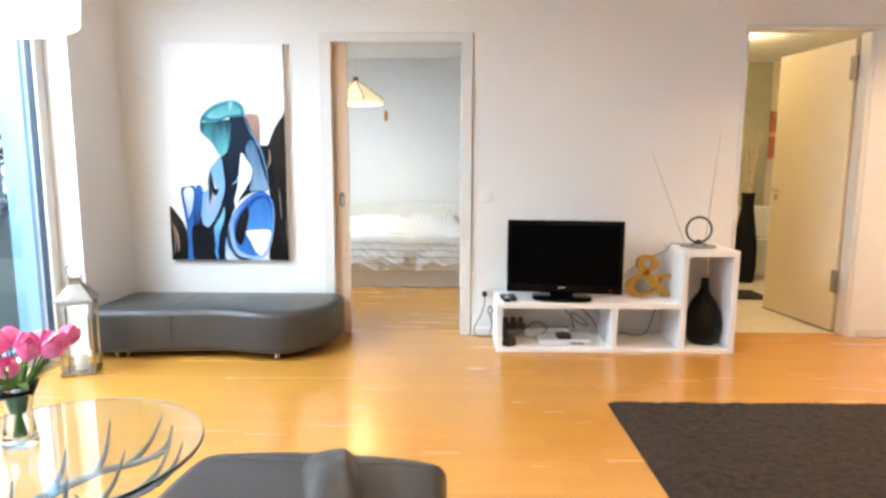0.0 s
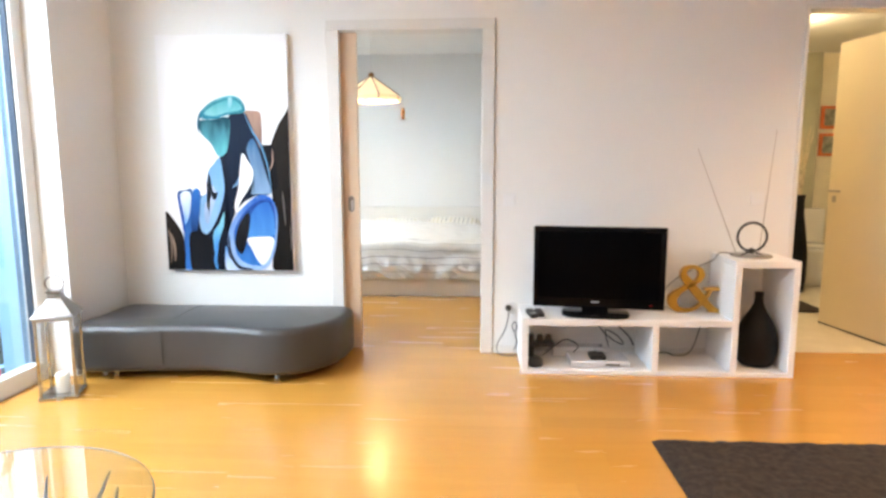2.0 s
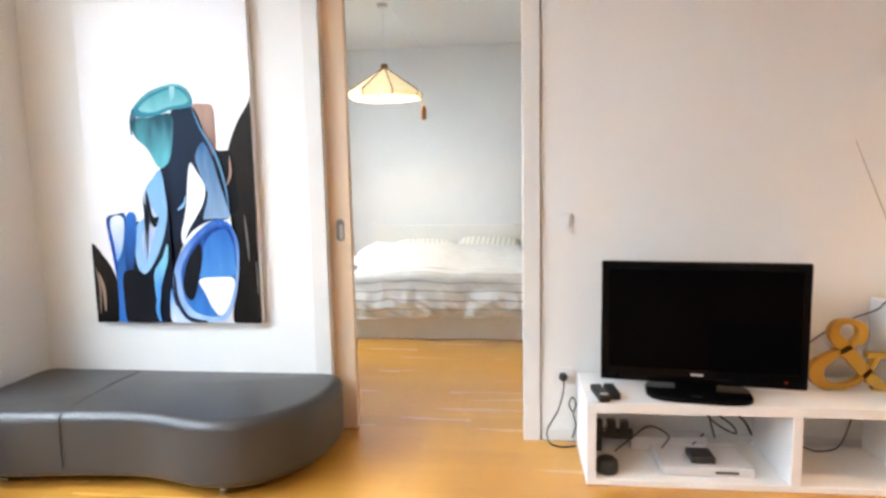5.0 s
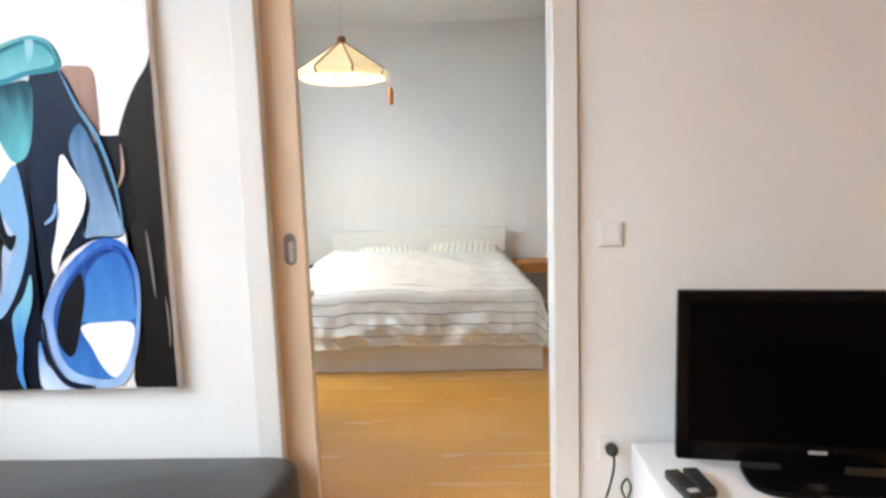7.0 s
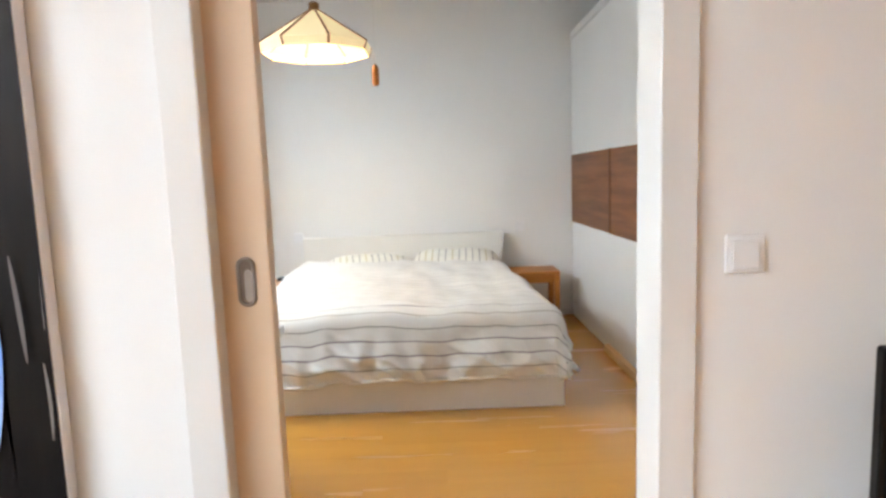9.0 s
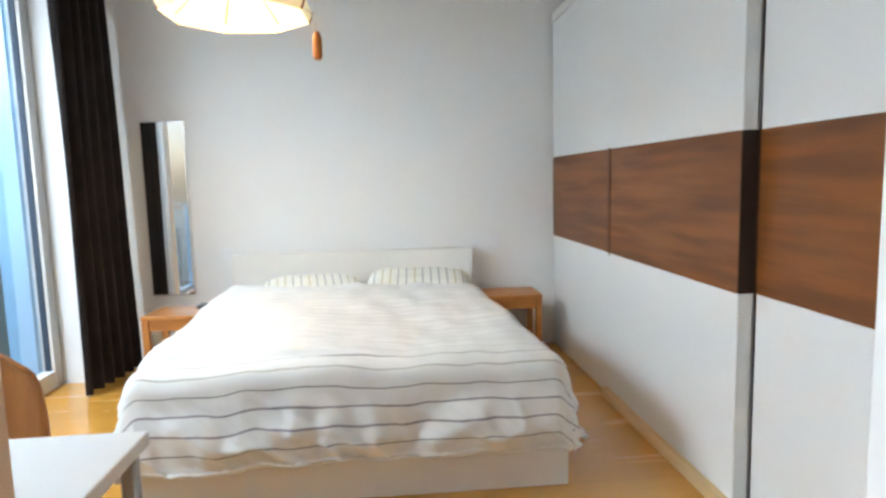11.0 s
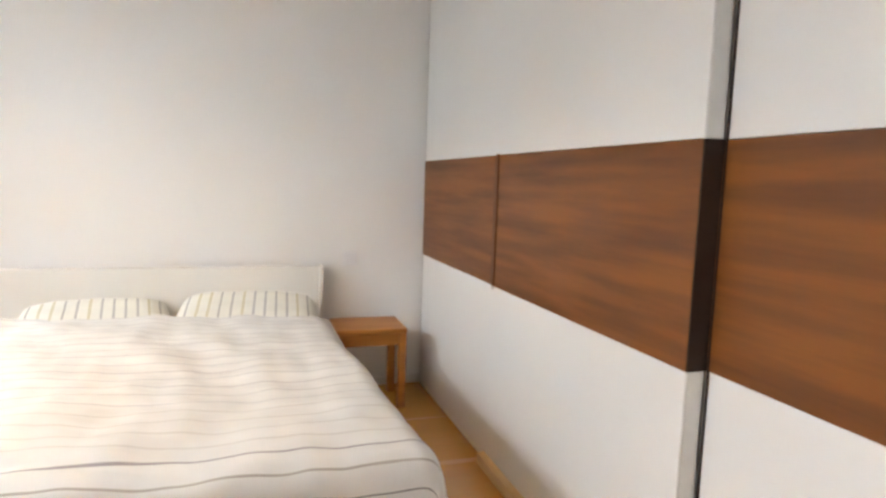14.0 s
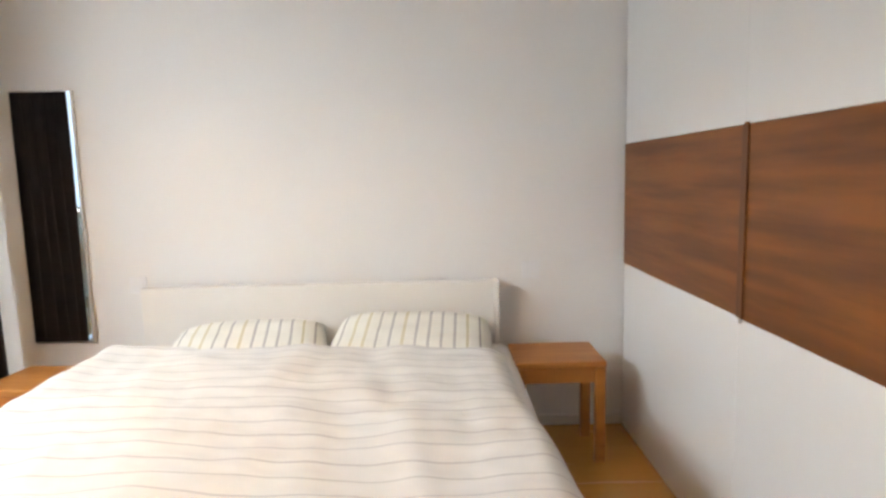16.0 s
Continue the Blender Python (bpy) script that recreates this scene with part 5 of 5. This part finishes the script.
def wardrobe():
    xb, y0, y1, h = 1.69, 4.80, 8.36, 2.36
    ob = thing("sliding_wardrobe", "white sliding-door wardrobe with a walnut band", "wardrobe", (1.95, 6.5, 0))
    part("carcass", box_bm(xb, y0, 0.03, 2.20, y1, h - 0.06, 0.003), WARDROBE_WHITE, ob)
    part("top_rail", box_bm(1.575, y0, h - 0.058, 2.20, y1, h, 0.003), WARDROBE_WHITE, ob)
    part("bottom_rail", box_bm(1.585, y0, 0.0, 2.20, y1, 0.028, 0.002), WARDROBE_WHITE, ob)
    part("plinth", box_bm(1.540, y0, 0.0, 1.584, 7.265, 0.050, 0.003), PALE_WOOD, ob, "pale wooden floor rail")
    zb0, zb1 = 0.808, 1.367
    for name, a, b, xf, t in (("door", 7.264, 8.358, 1.582, 0.060), ("door", 6.026, 7.250, 1.575, 0.058), ("door", 4.82, 6.10, 1.636, 0.045)):
        d = part(name, box_bm(xf, a, 0.030, xf + t, b, zb0 - 0.001, 0.0025), WARDROBE_WHITE, ob, "white sliding door")
        part("upper_panel", box_bm(xf, a, zb1 + 0.001, xf + t, b, h - 0.061, 0.0025), WARDROBE_WHITE, d, "white laminate panel")
        part("walnut_band", box_bm(xf - 0.003, a, zb0, xf + t, b, zb1, 0.0015), WALNUT, d, "walnut veneer band with horizontal grain")
        if xf == 1.575:
            part("edge_strip", box_bm(xf + 0.003, a - 0.0035, 0.030, xf + t - 0.004, a - 0.0005, zb0 - 0.001), ALU, d, "aluminium edge strip")
            part("edge_strip", box_bm(xf + 0.003, a - 0.0035, zb1 + 0.001, xf + t - 0.004, a - 0.0005, h - 0.061), ALU, d, "aluminium edge strip")
            # the band's side face lies in shade, painted here as a dark strip
            part("band_edge_shade", box_bm(xf - 0.002, a - 0.004, zb0, xf + t - 0.002, a - 0.0005, zb1), EDGE_SHADE, d, "shaded side of the band, painted dark brown")
            # thin dark box painted in as the shadow of the gap between the doors
            part("gap_shadow", box_bm(1.6305, a - 0.011, 0.030, 1.6352, a - 0.006, h - 0.061), EDGE_SHADE, d, "dark strip painted as the shadow in the gap between the doors")
            part("grip_profile", box_bm(xf - 0.009, b - 0.032, zb0 + 0.001, xf - 0.0031, b, zb1 - 0.001, 0.0015), BAND_GRIP, d, "raised walnut grip strip")
            part("edge_clip", box_bm(xf - 0.012, b - 0.022, zb0 - 0.014, xf + 0.01, b - 0.004, zb0 + 0.004, 0.002), TRIM, d, "small white clip")
            part("edge_clip", box_bm(xf - 0.006, b - 0.022, zb1 - 0.002, xf + 0.01, b - 0.004, zb1 + 0.006, 0.001), SHADE_RIB, d, "small brown clip")
    turn = Matrix.Translation((1.517, 6.026, 0)) @ Matrix.Rotation(radians(0.3), 4, "Z") @ Matrix.Translation((-1.575, -6.026, 0))
    ob.matrix_basis = turn @ ob.matrix_basis


wardrobe()

wall_plate("light_switch", "white light switch beside the headboard", 1.07, 0.782, YE)
wall_plate("wall_socket", "white wall plate above the headboard's end", -0.82, 0.750, YE, category="socket")


def wall_mirror():
    ob = thing("wall_mirror", "tall narrow frameless wall mirror above the stool", "mirror", (-1.19, YE, 0.475))
    x0, x1, z0, z1 = -1.338, -1.045, 0.475, 1.672
    part("backing", box_bm(x0, YE - 0.018, z0, x1, YE - 0.001, z1, 0.002), ALU, ob, "slim pale metal edge")
    part("mirror_glass", box_bm(x0 + 0.008, YE - 0.0205, z0 + 0.008, x1 - 0.008, YE - 0.0185, z1 - 0.008), MIRROR, ob, "silvered glass")


wall_mirror()


def curtain():
    ob = thing("dark_curtain", "dark aubergine floor-length curtain pushed to the side", "curtain", (-1.3, 7.75, 0))
    bm = bmesh.new()
    n, m = 170, 24
    rows = []
    for j in range(m + 1):
        z = 0.012 + (2.60 - 0.012) * j / m
        row = []
        for i in range(n + 1):
            s = i / n
            base = Vector((-1.50 + 0.035 * s, 7.69 + 0.62 * s))
            spread = 1.0 + 0.10 * (1 - j / m) * noise.noise(Vector((s * 3, j * 0.06, 1)))
            w = 0.034 * (1 - 0.4 * s) * math.sin(s * 2 * math.pi * 5.6 + 2.0 * noise.noise(Vector((s * 2.2, 0, 7))) + 0.4 * math.sin(j * 0.2)) * spread + 0.012 * noise.noise(Vector((s * 9, j * 0.1, 2)))
            lean = s * 0.05 * (1 - z / 2.6)
            row.append(bm.verts.new((base.x + lean + 0.9 * w, base.y - 0.43 * w, z)))
        rows.append(row)
    for a, b in zip(rows, rows[1:]):
        for i in range(n):
            bm.faces.new((a[i], a[i + 1], b[i + 1], b[i]))
    c = part("cloth", bm, CURTAIN, ob, "", True)
    so = c.modifiers.new("thick", "SOLIDIFY")
    so.thickness = 0.004
    part("rail", tube_bm([(-1.36, 5.0, 2.61), (-1.36, 8.28, 2.61)], 0.012, 10), CHROME, ob, "steel curtain rail", True)
    for y in (5.1, 8.2):
        part("rail_bracket", tube_bm([(-1.36, y, 2.61), (-1.625, y, 2.61)], 0.008, 8), CHROME, ob)


curtain()


def bedroom_pendant():
    c = Vector((-0.276, 6.74, 0))
    ob = thing("cone_pendant_lamp", "lit cream cone pendant lamp with brown ribs and a wooden pull", "pendant lamp", (c.x, c.y, ZC))
    n = 8
    zt, zs, zb, rt, rs = 2.163, 1.965, 1.925, 0.022, 0.318
    bm = bmesh.new()
    rings = [[bm.verts.new((c.x + r * math.cos(2 * math.pi * (k + 0.5) / n), c.y + r * math.sin(2 * math.pi * (k + 0.5) / n), z)) for k in range(n)] for r, z in ((rt, zt), (rs, zs), (rs * 0.94, zb))]
    for a, b in zip(rings, rings[1:]):
        for k in range(n):
            bm.faces.new((a[k], a[(k + 1) % n], b[(k + 1) % n], b[k]))
    sh = part("shade", bm, SHADE, ob, "glowing cream paper shade")
    so = sh.modifiers.new("thick", "SOLIDIFY")
    so.thickness = 0.002
    for k in range(n):
        a = 2 * math.pi * (k + 0.5) / n
        d = Vector((math.cos(a), math.sin(a), 0))
        part("rib", tube_bm([c + d * rt + Vector((0, 0, zt + 0.002)), c + d * (rs + 0.003) + Vector((0, 0, zs + 0.002)), c + d * (rs * 0.94 + 0.003) + Vector((0, 0, zb))], 0.0060, 6), SHADE_RIB, ob, "thin brown rib")
    part("cap", lathe_bm([(0.0, zt - 0.006), (0.030, zt - 0.006), (0.030, zt + 0.035), (0.022, zt + 0.042), (0, zt + 0.042)], c, 18), SHADE_RIB, ob, "brown wooden cap", True)
    part("cord", tube_bm([c + Vector((0, 0, zt + 0.04)), c + Vector((0, 0, ZC - 0.02))], 0.003, 8), TRIM, ob)
    part("ceiling_rose", lathe_bm([(0, -0.03), (0.04, -0.03), (0.045, 0), (0, 0)], (c.x, c.y, ZC), 20), TRIM, ob)
    px, py = 0.052, 6.69
    part("pull_cord", tube_bm(spline([(0.006, 6.71, 1.95), (0.034, 6.70, 1.92), (px, py, 1.84)], 6), 0.0028, 6), TRIM, ob)
    part("pull_weight", lathe_bm([(0, 1.737), (0.014, 1.737), (0.019, 1.75), (0.020, 1.82), (0.015, 1.838), (0.010, 1.85), (0, 1.851)], (px, py, 0), 16), PINE, ob, "turned wooden pull", True)
    part("second_cord", tube_bm([(px, py, 1.845), (px + 0.005, py, 2.3), (px - 0.25, py + 0.06, ZC - 0.025)], 0.0015, 5), TRIM, ob)


bedroom_pendant()


def desk():
    x0, x1, y0, y1, h = -1.30, -0.172, 4.70, 5.285, 0.74
    ob = thing("white_desk", "glossy white desk on slim metal legs", "desk", (-0.7, 4.95, 0))
    part("tabletop", box_bm(x0, y0, h - 0.030, x1, y1, h, 0.003), WHITE_BOARD, ob, "glossy white top")
    for x in (x0 + 0.03, x1 - 0.03):
        for y in (y0 + 0.03, y1 - 0.03):
            part("leg", tube_bm([(x, y, 0), (x, y, h - 0.0305)], 0.018, 14), CHROME, ob, "steel tube leg", True)


desk()


def chair():
    ob = thing("plywood_chair", "orange-brown plywood chair standing at the desk", "chair", (-0.62, 5.5, 0))
    cx, cy = -0.76, 5.45

    def sheet(f, n, m, t, name):
        bm = bmesh.new()
        rows = [[bm.verts.new(f(i / n * 2 - 1, j / m)) for i in range(n + 1)] for j in range(m + 1)]
        for a, b in zip(rows, rows[1:]):
            for i in range(n):
                bm.faces.new((a[i], a[i + 1], b[i + 1], b[i]))
        o = part(name, bm, PLY, ob, "", True)
        so = o.modifiers.new("thick", "SOLIDIFY")
        so.thickness, so.offset = t, 0

    def back(u, v):
        w = 0.205 * (1 - 0.22 * v ** 3) * (1 if v < 0.9 else 1 - 0.25 * ((v - 0.9) / 0.1) ** 2)
        return (cx + u * w, cy + 0.20 + 0.05 * v - 0.045 * u * u, 0.48 + 0.335 * v - 0.035 * abs(u) ** 3 * v)

    def seat(u, v):
        return (cx + u * 0.20 * (1 - 0.08 * v), cy - 0.19 + 0.38 * v, 0.455 - 0.012 * math.sin(math.pi * v) + 0.01 * u * u)
    sheet(back, 16, 14, 0.011, "backrest")
    sheet(seat, 12, 12, 0.011, "seat")
    for sx in (-1, 1):
        part("back_post", tube_bm(spline([(cx + sx * 0.12, cy + 0.14, 0.446), (cx + sx * 0.12, cy + 0.20, 0.47), (cx + sx * 0.12, cy + 0.215, 0.62)], 5), 0.010, 8), CHROME, ob, "", True)
        for y, dy in ((cy - 0.15, -0.03), (cy + 0.15, 0.04)):
            part("leg", tube_bm([(cx + sx * 0.15, y, 0.447), (cx + sx * 0.19, y + dy, 0)], 0.010, 8), CHROME, ob, "", True)


chair()

# ---- bathroom seen through its door ----
bath_tiles = structure("wall_tiled", box_bm(2.70, 7.55, 0, 4.59, 7.6, 2.5), BATH_TILE, "olive grey tiled shower wall", "wall")
for k in range(4):
    for j in range(4):
        part("tile", box_bm(2.71 + k * 0.469, 7.542, 0.01 + j * 0.62, 2.71 + k * 0.469 + 0.462, 7.5495, 0.01 + j * 0.62 + 0.612, 0.001), BATH_TILE, bath_tiles)
screen = thing("shower_screen", "frameless glass shower screen with a steel edge", "shower screen", (4.81, 7.0, 0))
part("glass_panel", box_bm(4.80, 6.6, 0.02, 4.808, 7.54, 2.1), GLASS, screen).visible_shadow = False
part("edge_profile", box_bm(4.79, 6.585, 0.0, 4.815, 6.599, 2.12), NICKEL, screen, "dark steel edge")
floor_vase("tall_black_vase", "tall matt black floor vase holding pale reeds", (4.00, 6.72, 0),
           [(0, 0), (0.10, 0), (0.115, 0.03), (0.125, 0.18), (0.118, 0.42), (0.088, 0.66), (0.066, 0.80), (0.062, 0.92), (0.072, 0.98), (0.060, 0.98), (0.05, 0.9), (0, 0.85)], BLACK_CERAMIC)
for k in range(9):
    a = k * 2.4
    tagged(mesh_object("dried_reed", tube_bm(spline([(4.00 + 0.02 * math.cos(a), 6.72 + 0.02 * math.sin(a), 0.87), (4.00 + 0.05 * math.cos(a), 6.72 + 0.05 * math.sin(a), 1.3), (4.00 + 0.10 * math.cos(a), 6.72 + 0.10 * math.sin(a), 1.55 + 0.05 * (k % 3))], 5), 0.007, 6, 0.003), STICK, None, "", True),
           "pale dried reed standing in the tall vase", "dried plant", "reeds in the vase")
bath_mat = thing("bath_mat", "small dark brown mat on the bathroom floor", "mat", (3.5, 5.95, 0))
part("mat_top", box_bm(3.30, 5.78, 0.001, 3.83, 6.18, 0.016, 0.004), RUG, bath_mat)


def toilet():
    c = (4.42, 7.10)
    ob = thing("toilet", "white ceramic toilet with a closed lid", "toilet", (*c, 0))
    part("bowl", lathe_bm([(0, 0), (0.12, 0), (0.12, 0.1), (0.15, 0.22), (0.20, 0.36), (0.205, 0.40), (0.17, 0.41), (0, 0.37)], (c[0], c[1], 0), 28), CERAMIC, ob, "", True)
    part("cistern", box_bm(c[0] - 0.19, c[1] + 0.2, 0.0, c[0] + 0.19, c[1] + 0.36, 0.80, 0.02, 3), CERAMIC, ob)
    part("lid", lathe_bm([(0, 0.412), (0.20, 0.412), (0.205, 0.425), (0.19, 0.44), (0, 0.442)], (c[0], c[1], 0), 28), CERAMIC, ob, "", True)


toilet()
for z in (1.50, 1.80):
    pr = thing("small_red_print", "small grey print in a red frame on the bathroom wall", "picture", (4.73, 7.58, z), "small red prints")
    part("frame", box_bm(4.63, 7.57, z - 0.125, 4.83, 7.598, z + 0.125, 0.002), RED_PRINT, pr, "thin red frame")
    part("print", box_bm(4.662, 7.566, z - 0.093, 4.798, 7.5695, z + 0.093), GREY_PRINT, pr)
shower = thing("shower_set", "chrome shower fitting on the tiled wall", "shower", (4.1, 7.5, 1.9))
part("arm", tube_bm([(4.15, 7.54, 1.75), (4.15, 7.42, 1.75)], 0.012, 8), CHROME, shower, "", True)
part("rail", tube_bm([(4.15, 7.50, 0.9), (4.15, 7.50, 1.75)], 0.008, 8), CHROME, shower, "", True)
blamp = thing("bathroom_ceiling_light", "round lit ceiling light in the bathroom", "ceiling light", (3.4, 6.0, 2.5))
part("diffuser", lathe_bm([(0, -0.05), (0.10, -0.045), (0.13, -0.02), (0.135, -0.001), (0, -0.001)], (3.4, 6.0, 2.5), 28), GREY_PLASTIC, blamp, "", True)

# ---- outside ----


def bare_tree(x, y, seed, height):
    rng = random.Random(seed)
    ob = thing("bare_tree", "leafless winter tree with fine branching twigs", "tree", (x, y, -3.5), "trees outside")
    trunk, twigs = bmesh.new(), bmesh.new()

    def grow(p, d, length, r, depth):
        mid = p + d * length * 0.5 + Vector((rng.uniform(-1, 1), rng.uniform(-1, 1), rng.uniform(-0.3, 0.6))) * length * 0.06
        end = p + d * length
        tube_bm([p, mid, end], r, 7 if depth < 2 else 4, r * 0.68, trunk if depth < 2 else twigs)
        if depth >= 6:
            return
        for k in range(3 if depth < 5 else 2):
            nd = (d * 0.8 + Vector((rng.uniform(-1, 1), rng.uniform(-1, 1), rng.uniform(-0.25, 0.7))) * 0.75).normalized()
            start = end if k < 2 else mid
            grow(start, nd, length * rng.uniform(0.58, 0.8), r * (0.66 if k < 2 else 0.45), depth + 1)
    grow(Vector((x, y, -3.5)), Vector((rng.uniform(-0.06, 0.06), rng.uniform(-0.06, 0.06), 1)).normalized(), height * 0.30, height * 0.020, 0)
    part("trunk", trunk, BARK, ob, "", True)
    part("crown", twigs, BARK, ob, "fine leafless twigs", True)


bare_tree(-7.5, 8.2, 3, 10)
bare_tree(-11.0, 13.0, 8, 12)
bare_tree(-9.0, 4.0, 5, 11)
bare_tree(-13.0, 9.5, 21, 13)


def town_house(x, y0, y1, floors, name_label):
    ob = thing("town_house", name_label, "building", (x, (y0 + y1) / 2, -3.5), "houses across the green")
    h = floors * 3.1 + 0.8
    wall = part("wall", box_bm(x - 9, y0, -3.5, x, y1, -3.5 + h), FACADE, ob)
    part("roof", box_bm(x - 9.3, y0 - 0.3, -3.5 + h, x + 0.4, y1 + 0.3, -3.5 + h + 0.5), ROOF, ob)
    n = int((y1 - y0) / 2.6)
    for f in range(floors):
        part("storey_band", box_bm(x, y0, -3.5 + f * 3.1 + 0.15, x + 0.06, y1, -3.5 + f * 3.1 + 0.35), FACADE_TRIM, ob)
        for k in range(n):
            yc = y0 + (k + 0.5) * (y1 - y0) / n
            z = -3.5 + f * 3.1 + 1.1
            wdw = part("window", box_bm(x + 0.002, yc - 0.66, z - 0.06, x + 0.06, yc + 0.66, z + 1.66), FACADE_TRIM, ob)
            part("pane", box_bm(x + 0.062, yc - 0.58, z, x + 0.07, yc + 0.58, z + 1.58), PANE, wdw)
            part("sill", box_bm(x + 0.002, yc - 0.72, z - 0.14, x + 0.14, yc + 0.72, z - 0.063), FACADE_TRIM, wdw)


town_house(-40, 2, 26, 3, "pale rendered apartment house across the green")
town_house(-44, -24, -1, 2, "pale rendered apartment house farther along the street")
town_house(-38, 29, 52, 3, "pale rendered corner house behind bare trees")

# bright overcast sky far behind the houses
structure("backdrop", box_bm(-71, -110, -3.4, -70, 150, 95), OVERCAST, "bright white-blue overcast sky", "sky")

# ---- floor boards and tiles ----


def board_mesh(length, width):
    bm = box_bm(0, 0, -0.0155, length, width, 0, 0)
    me = bpy.data.meshes.new("board")
    bm.to_mesh(me)
    bm.free()
    me.materials.append(PARQUET)
    return me


boards = {}
rng = random.Random(2)
BW_, BL = 0.130, 1.42
row = 0
yy = YB
while yy < YE - 0.01:
    w = min(BW_, YE - yy)
    right = XR if yy < YF2 - 0.08 else 2.25
    xx = XW - 0.15 - rng.random() * BL
    while xx < right:
        a, b = max(xx, XW - 0.15), min(xx + BL, right)
        if b - a > 0.02:
            key = (round(b - a, 4), round(w, 4))
            if key not in boards:
                boards[key] = board_mesh(b - a, w)
            o = new("board", boards[key])
            o.location = (a, yy, 0)
            o.parent = floor
        xx += BL
    yy += BW_
    row += 1
tile_me = bpy.data.meshes.new("tile")
bm = box_bm(0.0015, 0.0015, -0.0155, 0.3985, 0.3985, -0.001, 0.001, 1)
bm.to_mesh(tile_me)
bm.free()
tile_me.materials.append(TILE)
for i in range(6):
    for j in range(7):
        o = new("tile", tile_me)
        o.location = (2.70 + 0.4 * i, YF2 + 0.4 * j, 0)
        o.parent = floor_bath
